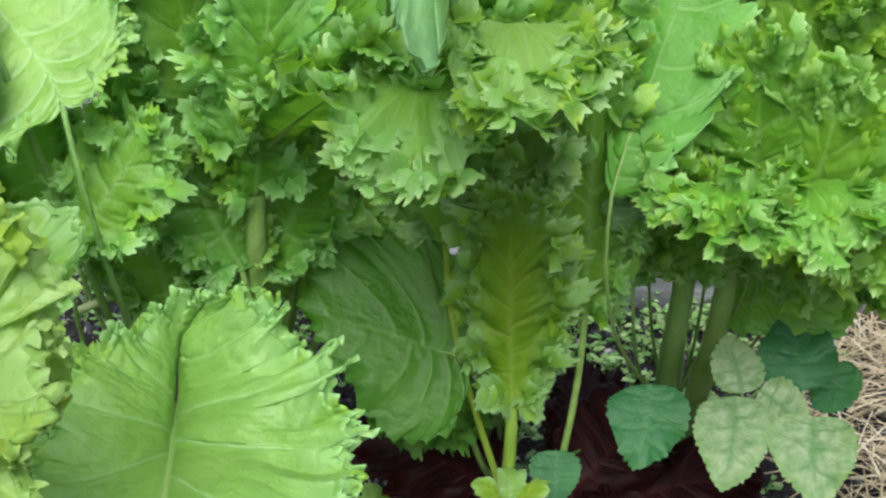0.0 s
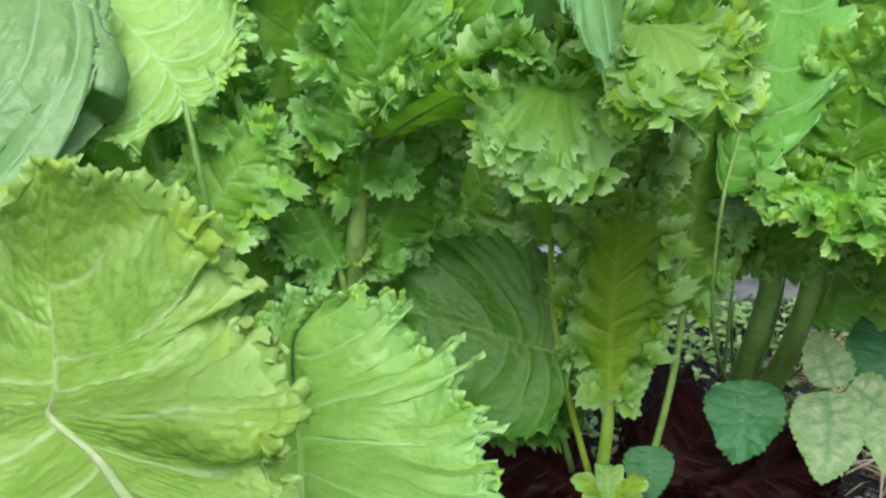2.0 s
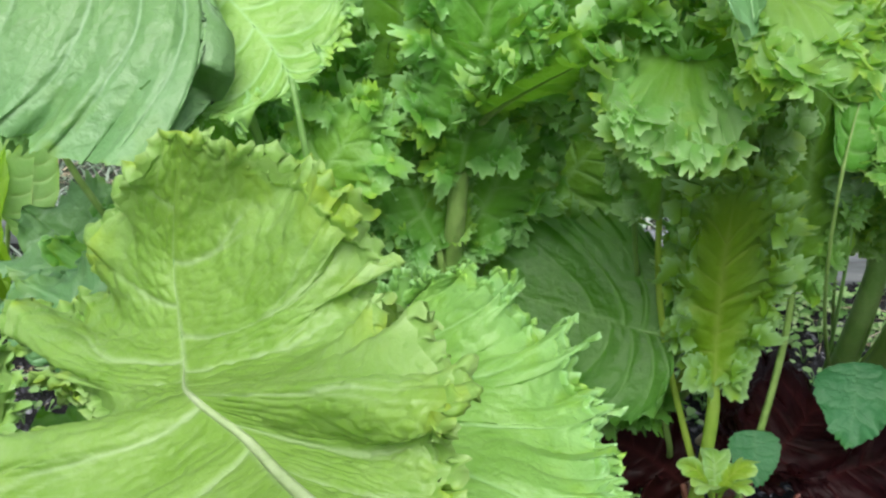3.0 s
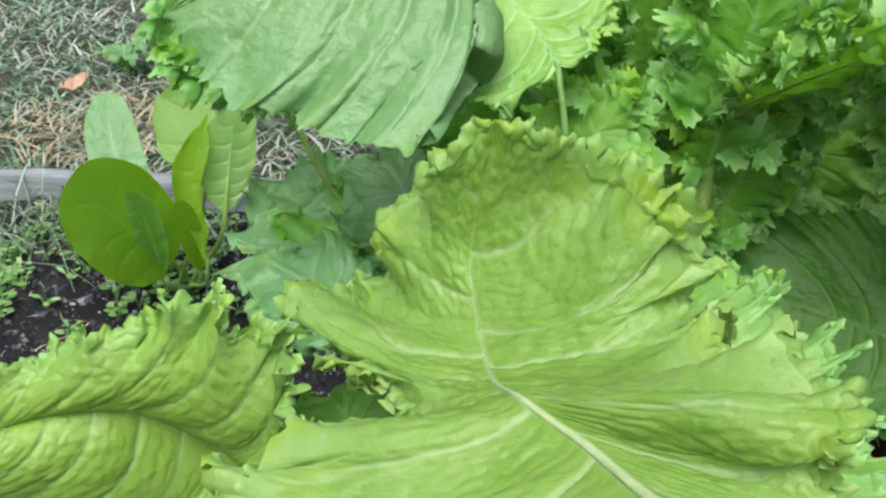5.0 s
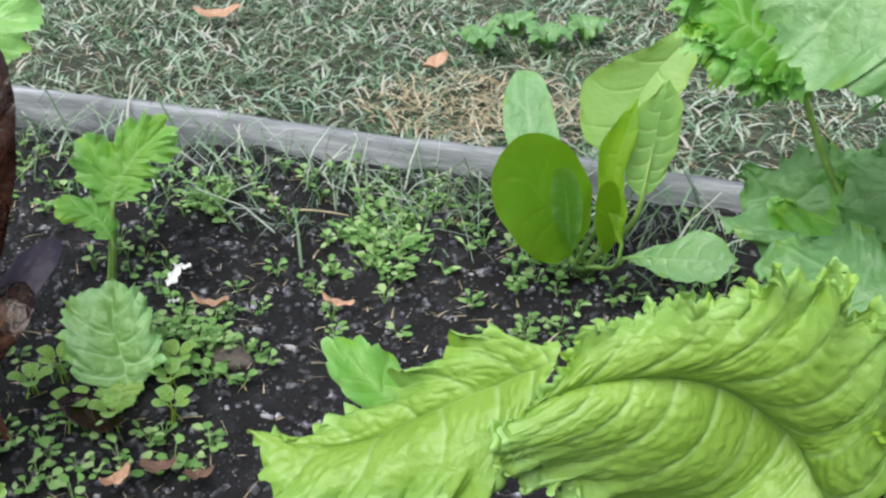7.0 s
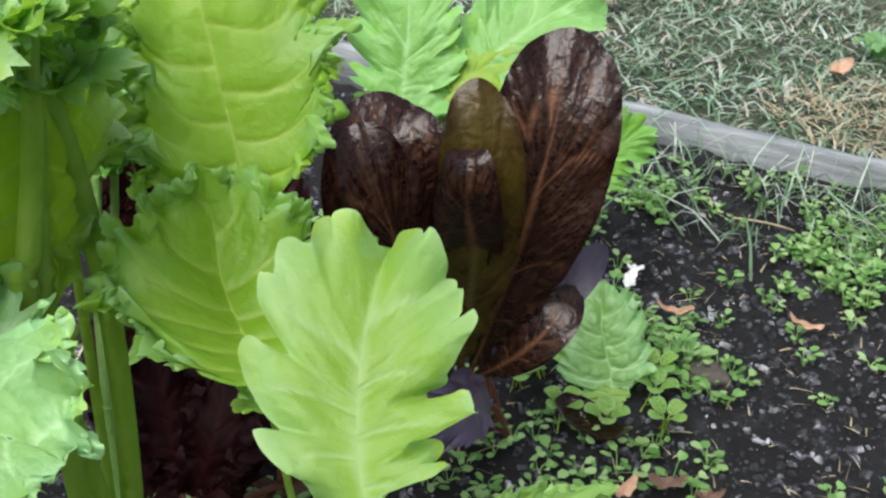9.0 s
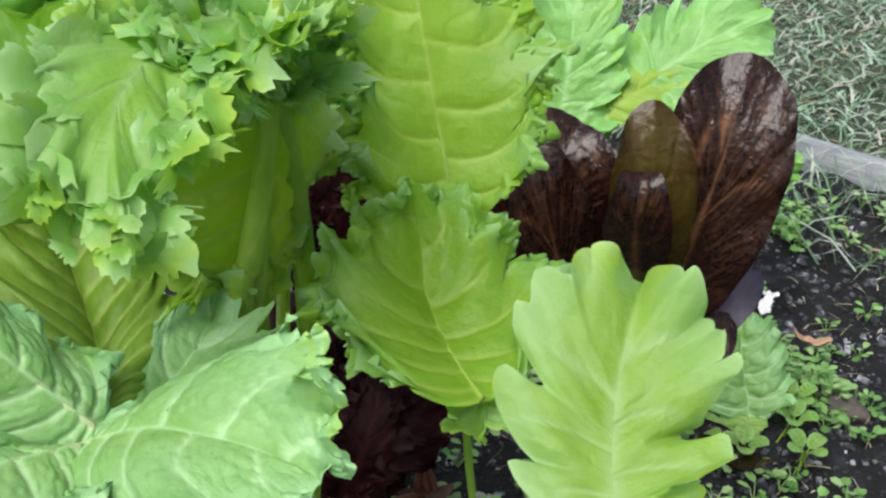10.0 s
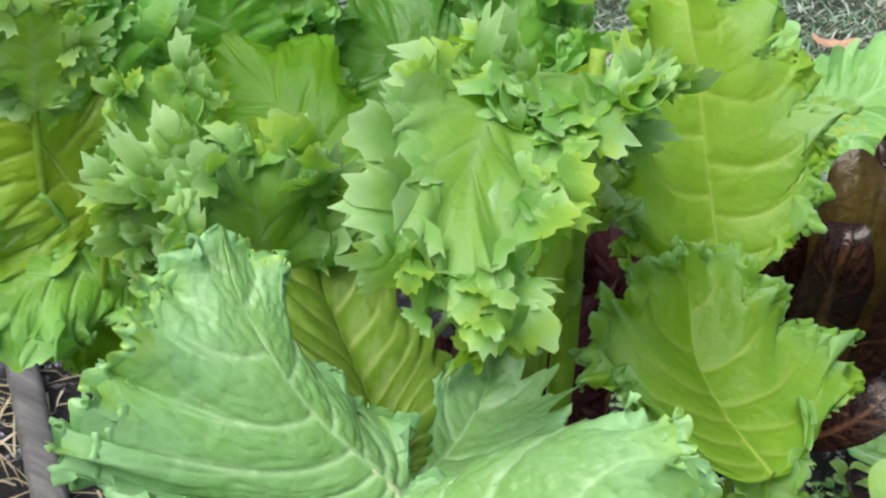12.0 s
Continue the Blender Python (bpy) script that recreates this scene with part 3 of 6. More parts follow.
        if frill:
            rv, rf, re = stack_ribbons([frill_ribbon(frill, rng, P[:, j], np.broadcast_to(O, (nu, 3)), D, N[:, j], k) for j, k in ((nv - 1, 1.0), (int(nv * 0.86), 0.7))])
            verts.append(rv)
            faces.append(rf + base)
            edge_all.append(re)
            vein_all.append(np.zeros(len(rv)))
            rim_all.append(np.ones(len(rv)))
            base += len(rv)
    home = np.array(plant.location)
    ob = mesh_object("leaf", np.concatenate(verts) - home, np.concatenate(faces).tolist(), LEAF[tissue], plant, "", {"vein": np.concatenate(vein_all), "edge": np.concatenate(edge_all), "rim": np.concatenate(rim_all)})
    # midrib, and the stalk that joins it to the crown
    pn = M[: int(nu * 0.7) : 4]
    rr = stalk * np.linspace(1, 0.12, len(pn)) ** taper
    nn = unit(np.cross(T, E - M))
    nn = nn * np.sign((nn @ np.array(up, float)).mean())
    path, radii = pn + nn[: int(nu * 0.7) : 4] * rr[:, None] * (0.35 if front else -0.75), rr
    if stem:
        start = home + np.array([rng.uniform(-0.012, 0.012), rng.uniform(-0.012, 0.012), crown])
        gap = np.linalg.norm(M[0] - start)
        s = np.linspace(0, 1, 20)[:-1, None]
        c1, c2 = start + np.array([0, 0, 0.35 * gap]), M[0] - T[0] * 0.12 * gap - np.array([0, 0, 0.25 * gap])
        low = (1 - s) ** 3 * start + 3 * s * (1 - s) ** 2 * c1 + 3 * s ** 2 * (1 - s) * c2 + s ** 3 * M[0]
        path, radii = np.concatenate([low, path]), np.concatenate([np.linspace(stalk * 1.3, stalk, 19), radii])
    sv, sf = tube(path, radii, 10)
    mesh_object("stalk", sv - home, sf, stalk_tissue(tissue), ob)
    return ob


def leaf(plant, kind, tissue, b, m, t, width, side, cup=0.0, stalk=None, crown=-0.012, label="", front=False, fold=0.0, root=None):
    """One leaf of a plant: a blade along the arc b, m, t, with its stalk and midrib from the plant's crown."""
    SEED[0] = int(abs(b[0] * 7919 + b[1] * 6271 + t[2] * 3571)) % 997 + 1
    rng = np.random.default_rng(SEED[0] * 7 + 3)
    k = KIND[kind]
    rib = bend(b, m, t)
    step = np.linalg.norm(np.diff(rib, axis=0), axis=1)
    arc = np.concatenate([[0], np.cumsum(step)])
    length = arc[-1]
    tan = unit(np.gradient(rib, axis=0))
    sd = np.array(side, float) - (tan @ np.array(side, float))[:, None] * tan
    sd = unit(sd)
    nrm = np.cross(sd, tan)
    # outline of the blade in its own plane
    y = 0.5 - 0.5 * np.cos(np.linspace(0, np.pi, 300))
    p, q = k["out"]
    prof = y ** p * (1 - y) ** q
    prof /= prof.max()
    right = np.stack([width / 2 * prof, y * length], 1)
    rim = np.concatenate([right, (right * [-1, 1])[::-1]])
    seg = np.concatenate([[0], np.cumsum(np.linalg.norm(np.diff(rim, axis=0), axis=1))])
    nb = int(np.clip(seg[-1] / k["step"], 40, 370))
    a = np.linspace(0, seg[-1], nb)
    cx, cy = np.interp(a, seg, rim[:, 0]), np.interp(a, seg, rim[:, 1])
    jitter = lambda scale, sd_: lattice(np.stack([a * scale, np.full(nb, sd_ * 3.7), np.full(nb, SEED[0] * 1.3)], 1), SEED[0])
    sy = cy * k.get("fan", 0.66) + 0.02 * length
    # teeth or lobes along the margin
    size, gap = k["teeth"]
    ph = a / gap + 0.6 * jitter(1 / (2.5 * gap), 1)
    saw = np.abs(np.sin(np.pi * ph)) ** 0.6 if k.get("round") else 1 - 2 * np.abs((ph % 1) - 0.5)
    fade = np.clip(np.minimum(a, seg[-1] - a) / 0.02, 0, 1)
    fine = k.get("fine", 0.42) * np.abs(np.sin(np.pi * (a / (gap * 0.31) + jitter(60, 4))))
    out = size * (saw + fine - 0.5) * np.clip(0.8 + 0.9 * jitter(1 / (2 * gap), 2), 0.1, 2) + k.get("uneven", 0.045) * width * jitter(22, 3) * (size > 0.003)
    wide_gap, depth = k.get("sinus", (0.04, 0.0))
    bay = (1 - np.abs(np.sin(np.pi * (a / wide_gap + 0.7 * jitter(0.5 / wide_gap, 6))))) ** 2.0
    depth = depth * np.clip((length - cy) / (0.25 * length), 0.12, 1)
    out = out - depth * min(1.0, width / 0.08) * bay * np.clip(0.9 + 1.1 * jitter(0.8 / wide_gap, 7), 0.1, 2.0)
    reach = np.maximum(np.hypot(cx, cy - sy), 1e-4)
    grow = np.maximum(1 + fade * out / np.maximum(reach, 0.01), 0.62)
    rows = int(np.clip(width / 2 / 0.0034, 8, 26))
    r = 1 - (1 - np.linspace(0, 1, rows)) ** 1.3
    R, A = np.meshgrid(r, a)
    GX = (cx * (1 + (grow - 1)))[:, None] * R
    GY = sy[:, None] + ((cy - sy) * grow)[:, None] * R
    # curved blade
    cupk = cup / (width / 2) if cup else 0.0
    if cup:
        X, Z = np.sin(cupk * GX) / cupk, (1 - np.cos(cupk * GX)) / cupk
    else:
        X, Z = GX, np.zeros_like(GX)
    Z = Z + fold * np.sqrt(GX ** 2 + (0.06 * width) ** 2)
    yy = np.clip(GY, 0, length)
    ix = np.clip(np.searchsorted(arc, yy) - 1, 0, len(arc) - 2)
    w = ((yy - arc[ix]) / np.maximum(arc[ix + 1] - arc[ix], 1e-9))[..., None]
    lerp = lambda f: f[ix] * (1 - w) + f[ix + 1] * w
    P, T, S, N = lerp(rib), unit(lerp(tan)), unit(lerp(sd)), unit(lerp(nrm))
    P = P + (GY - yy)[..., None] * T + X[..., None] * S + Z[..., None] * N
    # ruffles
    rimdir = unit(np.stack([np.gradient(cx), np.gradient(cy)], 1))
    outdir = unit(np.stack([cx, cy - sy], 1) + 1e-9)
    D3 = rimdir[:, None, 0:1] * S + rimdir[:, None, 1:2] * T
    O3 = outdir[:, None, 0:1] * S + outdir[:, None, 1:2] * T
    edge = np.zeros_like(R)
    size_cap = min(1.0, width / 0.075)
    for j, (gap, amp, start, curl) in enumerate(k["ruffle"]):
        amp = amp * size_cap
        ph = 2 * np.pi * (a / gap + 0.55 * jitter(0.6 / gap, 10 + j)) + rng.uniform(0, 6)
        am = amp * np.clip(0.85 + 0.7 * jitter(0.45 / gap, 20 + j), 0.15, 1.6) * (0.25 + 0.75 * fade)
        q = np.clip((R - start) / (1 - start), 0, 1) ** 1.4
        P = P + (q * (am * np.sin(ph))[:, None])[..., None] * N
        P = P + (q * (am * curl * 0.6 * np.sin(2 * ph))[:, None])[..., None] * D3
        P = P - (q * (am * curl * (0.5 + 0.6 * np.cos(ph)))[:, None])[..., None] * O3
        edge = np.maximum(edge, q ** 3 * (0.5 + 0.5 * np.sin(ph))[:, None])
    # side veins and the blistered tissue between them
    nv = k["veins"]
    sidesign = np.where(cx >= 0, 0.0, 0.5)
    phase = sy / length * nv + sidesign + 0.28 * jitter(25, 30)
    PH = phase[:, None] + 0.10 * lattice(np.stack([GX * 40, GY * 40, np.full_like(GX, SEED[0])], -1).reshape(-1, 3), 5).reshape(GX.shape)
    PH = PH + 0.55 * R ** 1.8
    gapm = np.abs((PH % 1) - 0.5) * length / nv
    wv = 0.0005 + 0.0009 * (1 - R) * min(1, width / 0.12)
    vein = np.exp(-(gapm / wv) ** 2) * np.clip((0.97 - R) / 0.3, 0, 1)
    mid = np.exp(-(np.abs(GX) / (0.0008 + 0.008 * width * (1 - GY / length))) ** 2) * np.clip((0.95 - GY / length) / 0.3, 0, 1)
    flatp = np.stack([GX, GY, np.full_like(GX, SEED[0] * 0.37)], -1).reshape(-1, 3)
    warp = flatp + 0.004 * np.stack([lattice(flatp * 60, 14), lattice(flatp * 60, 15), 0 * flatp[:, 0]], 1)
    crink = (1 - 2.2 * np.abs(lattice(warp * 90, 11))).reshape(GX.shape) + 0.5 * (1 - 2.2 * np.abs(lattice(warp * 190, 12))).reshape(GX.shape)
    slow = lattice(flatp * 22, 13).reshape(GX.shape)
    honey = cells(warp[:, :2] * [k.get("quilt", 95.0), 0.75 * k.get("quilt", 95.0)] + SEED[0] * 5.3, SEED[0]).reshape(GX.shape)
    inner = np.clip((R - 0.05) * 6, 0, 1) * np.clip((0.97 - R) * 6, 0, 1)
    twig = np.exp(-(honey / 0.13) ** 2) * inner
    bl = k["blister"] * min(1.0, width / 0.11)
    off_rib = 1 - np.exp(-(GX / (0.05 * width)) ** 2)
    dome = np.clip(honey / 0.55, 0, 1) ** 0.7 - 0.5
    rise = bl * (k.get("dome", 0.45) * dome * inner + (1 - np.exp(-(gapm / 0.006) ** 2)) * (0.3 - 0.25 * crink) * (1.15 - 0.75 * R)) + k["wave"] * min(1, width / 0.1) * slow * R - 0.0014 * vein
    rise = rise * off_rib
    P = P + rise[..., None] * N
    vein = np.maximum(vein, k.get("twig", 0.28) * twig)
    idx = np.arange(nb * rows).reshape(nb, rows)
    faces = np.stack([idx[:-1, :-1], idx[1:, :-1], idx[1:, 1:], idx[:-1, 1:]], -1).reshape(-1, 4)
    verts, veins, edges = P.reshape(-1, 3), np.maximum(vein, mid).ravel(), np.maximum(edge, 0.6 * R ** 2.5).ravel()
    rims = (R ** 1.3).ravel()
    if "lobes" in k:
        lv, lf, le = frill_lobes(k["lobes"], rng, P, O3, D3, N, r, seg[-1], size_cap)
    if "frills" in k:
        height, swing_gap, tooth_gap, swing, layers = k["frills"]
        strips = []
        for at_r, tall in layers:
            j = min(int(np.searchsorted(r, at_r)), rows - 1)
            strips.append(frill_ribbon((height * tall, swing_gap, tooth_gap, swing), rng, P[:, j], O3[:, j], D3[:, j], N[:, j], 0.4 + 0.6 * size_cap, 0.35 + 2.0 * (1 - at_r)))
        lv, lf, le = stack_ribbons(strips)
    if "lobes" in k or "frills" in k:
        faces = np.concatenate([faces, lf + len(verts)])
        verts, edges = np.concatenate([verts, lv]), np.concatenate([edges, le])
        veins, rims = np.concatenate([veins, np.zeros(len(lv))]), np.concatenate([rims, np.ones(len(lv))])
    home = np.array(plant.location)
    ob = mesh_object("leaf", verts - home, faces.tolist(), LEAF[tissue], plant, label, {"vein": veins, "edge": edges, "rim": rims})
    # stalk and midrib
    r1 = stalk or 0.0015 + 0.016 * width
    start = np.array(root or home, float) + np.array([rng.uniform(-0.012, 0.012), rng.uniform(-0.012, 0.012), crown])
    gap = np.linalg.norm(rib[0] - start)
    s = np.linspace(0, 1, 18)[:, None]
    c1, c2 = start + np.array([0, 0, 0.35 * gap]), rib[0] - tan[0] * 0.12 * gap - np.array([0, 0, 0.25 * gap])
    stem = (1 - s) ** 3 * start + 3 * s * (1 - s) ** 2 * c1 + 3 * s ** 2 * (1 - s) * c2 + s ** 3 * rib[0]
    n_rib = int(len(rib) * 0.74)
    rr = r1 * (0.45 + 0.55 * np.linspace(1, 0, len(rib[:n_rib:2])) ** 6) * np.linspace(1, 0.06, len(rib[:n_rib:2]))
    path = np.concatenate([stem[:-1], rib[:n_rib:2] + (0.6 if front else -1.0) * nrm[:n_rib:2] * (rr * 1.1 + 0.0006)[:, None]])
    rad = np.concatenate([np.linspace(r1 * 1.35, r1, len(stem) - 1), rr])
    v, f = tube(path, rad, 8)
    mesh_object("stalk", v - home, f, stalk_tissue(tissue), ob)
    return ob


def plant_at(name, x, y, label, category, group="", z=0.0):
    ob = new(name)
    ob.empty_display_size = 0.03
    ob.location = (x, y, z)
    return tagged(ob, label, category, group)


# ---------------------------------------------------------------- ground and bed
def heights(x, y):
    """Uneven surface of the bed."""
    p = np.stack([x, y, np.zeros_like(x)], -1).reshape(-1, 3)
    h = 0.012 * lattice(p * 6, 3) + 0.007 * lattice(p * 22, 4) + 0.005 * lattice(p * 55, 5)
    h = h.reshape(np.shape(x))
    return h + 0.042 * np.clip((y - 1.25) / 0.25, 0, 1) * np.clip((-0.2 - x) / 0.3, 0, 1)


def sheet(name, x0, x1, y0, y1, nx, ny, z, material, lumpy=True):
    x, y = np.meshgrid(np.linspace(x0, x1, nx), np.linspace(y0, y1, ny), indexing="ij")
    zz = z + (heights(x, y) if lumpy else 0 * x)
    idx = np.arange(nx * ny).reshape(nx, ny)
    f = np.stack([idx[:-1, :-1], idx[1:, :-1], idx[1:, 1:], idx[:-1, 1:]], -1).reshape(-1, 4)
    return mesh_object(name, np.stack([x, y, zz], -1).reshape(-1, 3), f.tolist(), material)


ground = sheet("ground", -60, 60, -60, 60, 61, 61, -0.035, LAWN, lumpy=False)
tagged(ground, "short dry lawn of mixed grass around the bed", "lawn", kind="structure")
soil = sheet("soil", -1.95, 0.62, -0.25, 1.50, 260, 190, -0.004, SOIL)
tagged(soil, "dark moist garden soil with bark crumbs", "soil", kind="structure")


def board(name, a, b, thick, low, high, label, seed, material=None):
    """A weathered plank on edge from a to b, with worn edges and a slight warp."""
    a, b = np.array(a, float), np.array(b, float)
    d = unit(b - a)
    n = np.array([-d[1], d[0]])
    count = int(np.linalg.norm(b - a) / 0.012)
    s = np.linspace(0, 1, count)
    ring = [(-0.5, 0.0), (-0.5, 0.85), (-0.42, 0.96), (-0.3, 1.0), (0.3, 1.0), (0.42, 0.96), (0.5, 0.85), (0.5, 0.0)]
    m = len(ring)
    o, h = (np.array(c)[None, :] for c in zip(*ring))
    wob = lattice(np.stack([np.repeat(s * 40, m), np.tile(np.arange(m) * 1.7, count), np.full(count * m, float(seed))], 1), 7).reshape(count, m)
    slow = lattice(np.stack([s * 5, np.full(count, 0.3), np.full(count, float(seed))], 1), 8)[:, None]
    off = o * thick + 0.0012 * wob + 0.004 * slow
    c = a + (b - a) * s[:, None]
    z = low + h * (high - low) + np.where(h > 0.5, 0.0016 * wob + 0.004 * slow, 0)
    verts = np.stack([c[:, :1] + n[0] * off, c[:, 1:] + n[1] * off, z], -1).reshape(-1, 3)
    faces = [(i * m + j, (i + 1) * m + j, (i + 1) * m + (j + 1) % m, i * m + (j + 1) % m) for i in range(count - 1) for j in range(m)]
    faces += [tuple(range(m)), tuple((count - 1) * m + j for j in range(m))[::-1]]
    return tagged(mesh_object(name, verts, faces, material or WOOD), label, "board", "bed edging", "structure")


board("edging_board", (-1.75, 1.555), (-0.50, 1.487), 0.022, -0.06, 0.072, "weathered grey wooden edging board behind the bed", 1)
board("edging_board", (-0.495, 1.484), (0.60, 1.392), 0.022, -0.08, 0.066, "weathered grey wooden edging board with a dark split", 2)
board("edging_board", (-2.02, 0.735), (-1.62, 0.440), 0.030, -0.05, 0.030, "dark weathered edging board at the bed's end", 3, DARK_WOOD)


def strewn(name, count, place, build, material, label, category, seed, smooth=True):
    """Many small pieces, too many to count, in one mesh. build gives the verts of n pieces and one piece's faces."""
    rng = np.random.default_rng(seed)
    spots = place(rng, count)
    v, f = build(rng, len(spots))
    verts = (v + spots[:, None, :]).reshape(-1, 3)
    shift = (np.arange(len(spots)) * v.shape[1]).tolist()
    faces = [tuple(i + base for i in q) for base in shift for q in f]
    return tagged(mesh_object(name, verts, faces, material, smooth=smooth), label, category, kind="stuff")


def flat3(x, y, k, z):
    return np.stack([x * k, y * k, np.full_like(x, z)], 1)


def soil_z(x, y):
    return heights(x, y) - 0.004


def crumb(rng, n):
    s = (0.0008 + 0.0028 * rng.uniform(0, 1, (n, 1, 1)) ** 2.6) * np.stack([rng.uniform(0.6, 2.2, n), rng.uniform(0.6, 1.3, n), rng.uniform(0.4, 0.9, n)], 1)[:, None]
    a, tip = rng.uniform(0, 6.3, (n, 1)), rng.uniform(-0.3, 0.3, (n, 1))
    v = np.array([(-1, -1, -1), (1, -1, -1), (1, 1, -1), (-1, 1, -1), (-.7, -.6, 1), (.7, -.8, .8), (.6, .7, 1), (-.8, .7, .7)]) * rng.uniform(0.7, 1.25, (n, 8, 3)) * s
    x, y = v[..., 0] * np.cos(a) - v[..., 1] * np.sin(a), v[..., 0] * np.sin(a) + v[..., 1] * np.cos(a)
    return np.stack([x, y, v[..., 2] + tip * v[..., 0]], -1), [(0, 3, 2, 1), (4, 5, 6, 7), (0, 1, 5, 4), (1, 2, 6, 5), (2, 3, 7, 6), (3, 0, 4, 7)]


def on_soil(x0, x1, y0, y1, lift=0.002):
    def place(rng, n):
        x, y = rng.uniform(x0, x1, n), rng.uniform(y0, y1, n)
        return np.stack([x, y, soil_z(x, y) + lift], 1)
    return place


strewn("soil_crumbs", 27000, on_soil(-1.93, 0.5, 0.5, 1.48), crumb, CRUMB, "dark bark crumbs and clods on the soil", "mulch", 11, False)


def grass_blade(low, high, wide, lean):
    def build(rng, n):
        h, w = rng.uniform(low, high, n), rng.uniform(0.6, 1.2, n) * wide
        a, b = rng.uniform(0, 6.3, n), rng.uniform(0, 6.3, n)
        zero = np.zeros(n)
        d = np.stack([np.cos(a), np.sin(a), zero], 1) * (h * rng.uniform(*lean, n))[:, None]
        sv = np.stack([np.cos(b), np.sin(b), zero], 1) * w[:, None]
        sag = rng.uniform(0.3, 1.6, n)
        v = []
        for s, k in ((0, 1.0), (0.45, 0.9), (0.8, 0.6)):
            c = d * s ** 1.5
            c[:, 2] += h * (s - 0.35 * s * s * sag)
            v += [c - sv * k, c + sv * k]
        tip = d * 1.1
        tip[:, 2] += h * rng.uniform(0.25, 0.7, n)
        return np.stack(v + [tip], 1), [(0, 1, 3, 2), (2, 3, 5, 4), (4, 5, 6)]
    return build


def on_lawn(x0, x1, y0, y1):
    def place(rng, n):
        x, y = rng.uniform(x0, x1, n), rng.uniform(y0, y1, n)
        bare = lattice(flat3(x, y, 3.1, 0.5), 21) + 0.5 * lattice(flat3(x, y, 9, 1.5), 22)
        keep = ((bare < 0.45) | (rng.uniform(0, 1, n) > 0.6)) & (y > 1.53 - 0.0545 * (x + 1.3))
        rim = np.minimum(np.minimum(x - x0, x1 - x), y1 - y)
        keep &= rng.uniform(0, 1, n) < rim / 0.5
        return np.stack([x, y, np.full(n, -0.036)], 1)[keep]
    return place


strewn("lawn_grass", 66000, on_lawn(-3.3, 1.6, 1.46, 3.8), grass_blade(0.012, 0.034, 0.0030, (0.8, 2.2)), GRASS, "short matted lawn grass, green mixed with dry", "grass", 12)
strewn("lawn_thatch", 14000, on_lawn(-3.3, 1.6, 1.46, 3.8), grass_blade(0.008, 0.02, 0.0014, (2.0, 4.5)), STRAW, "dry thatch lying in the lawn", "thatch", 13)


def seedling(rng, n):
    """Weed seedlings: six small oval leaves each, on short stems."""
    v, f = [], []
    h = rng.uniform(0.006, 0.028, n)
    zero = np.zeros(n)
    for j in range(6):
        a = j * 2.4 + rng.uniform(-0.4, 0.4, n)
        ln, wd = rng.uniform(0.005, 0.014, n)[:, None], rng.uniform(0.0022, 0.0055, n)[:, None]
        d = np.stack([np.cos(a), np.sin(a), zero], 1)
        s = np.stack([-np.sin(a), np.cos(a), zero], 1)
        o = d * rng.uniform(0.003, 0.008, n)[:, None] + np.stack([zero, zero, h * rng.uniform(0.5, 1, n)], 1)
        up = np.stack([zero, zero, rng.uniform(-0.003, 0.007, n)], 1)
        b = len(v)
        v += [o, o + d * ln * .3 + s * wd + up * .6, o + d * ln * .75 + s * wd + up, o + d * ln + up * .9, o + d * ln * .75 - s * wd + up, o + d * ln * .3 - s * wd + up * .6, o + d * ln * .5 + up * .4]
        f += [(b, b + 1, b + 6), (b + 1, b + 2, b + 6), (b + 2, b + 3, b + 6), (b + 3, b + 4, b + 6), (b + 4, b + 5, b + 6), (b + 5, b, b + 6)]
        e = np.zeros((n, 3))
        e[:, 0] = 0.0005
        b = len(v)
        v += [-e, e, o + e, o - e]
        f += [(b, b + 1, b + 2, b + 3)]
    return np.stack(v, 1), f


def weedy(rng, n):
    x, y = rng.uniform(-1.6, 0.45, n), rng.uniform(0.62, 1.47, n)
    thick = 0.5 * lattice(flat3(x, y, 5.5, 3.1), 31) + 0.7 * np.clip((y - 1.12) / 0.35, -0.4, 1) + 0.26
    keep = rng.uniform(0, 1, n) < np.clip(thick, 0.05, 1)
    return np.stack([x, y, soil_z(x, y)], 1)[keep]


strewn("weed_seedlings", 2000, weedy, seedling, WEED, "small pale green weed seedlings sprouting on the soil", "weeds", 14)


def near_board(rng, n):
    x = rng.uniform(-1.5, -0.5, n)
    y = 1.47 - 0.0545 * (x + 1.0) - np.abs(rng.normal(0, 0.07, n))
    return np.stack([x, y, soil_z(x, y) - 0.004], 1)


strewn("bed_grass", 450, near_board, grass_blade(0.04, 0.12, 0.0016, (0.5, 1.4)), GRASS, "long grass blades bending over along the board", "grass", 15)


def on_straw(rng, n):
    a, d = rng.uniform(0, 6.3, n), rng.uniform(0, 1, n) ** 0.6
    x, y = 0.60 + 0.27 * d * np.cos(a), 1.10 + 0.28 * d * np.sin(a)
    return np.stack([x, y, soil_z(np.minimum(x, 0.6), y) + rng.uniform(0.0, 0.03, n)], 1)


strewn("straw_mulch", 3000, on_straw, grass_blade(0.015, 0.03, 0.0018, (2.0, 5.0)), STRAW, "pale dry straw heaped at the bed's end", "straw", 16)
strewn("dry_bits", 1800, on_soil(-1.5, 0.3, 0.7, 1.47, 0.004), grass_blade(0.002, 0.006, 0.0010, (1.5, 6.0)), STRAW, "dry grass bits on the dark soil", "litter", 17)


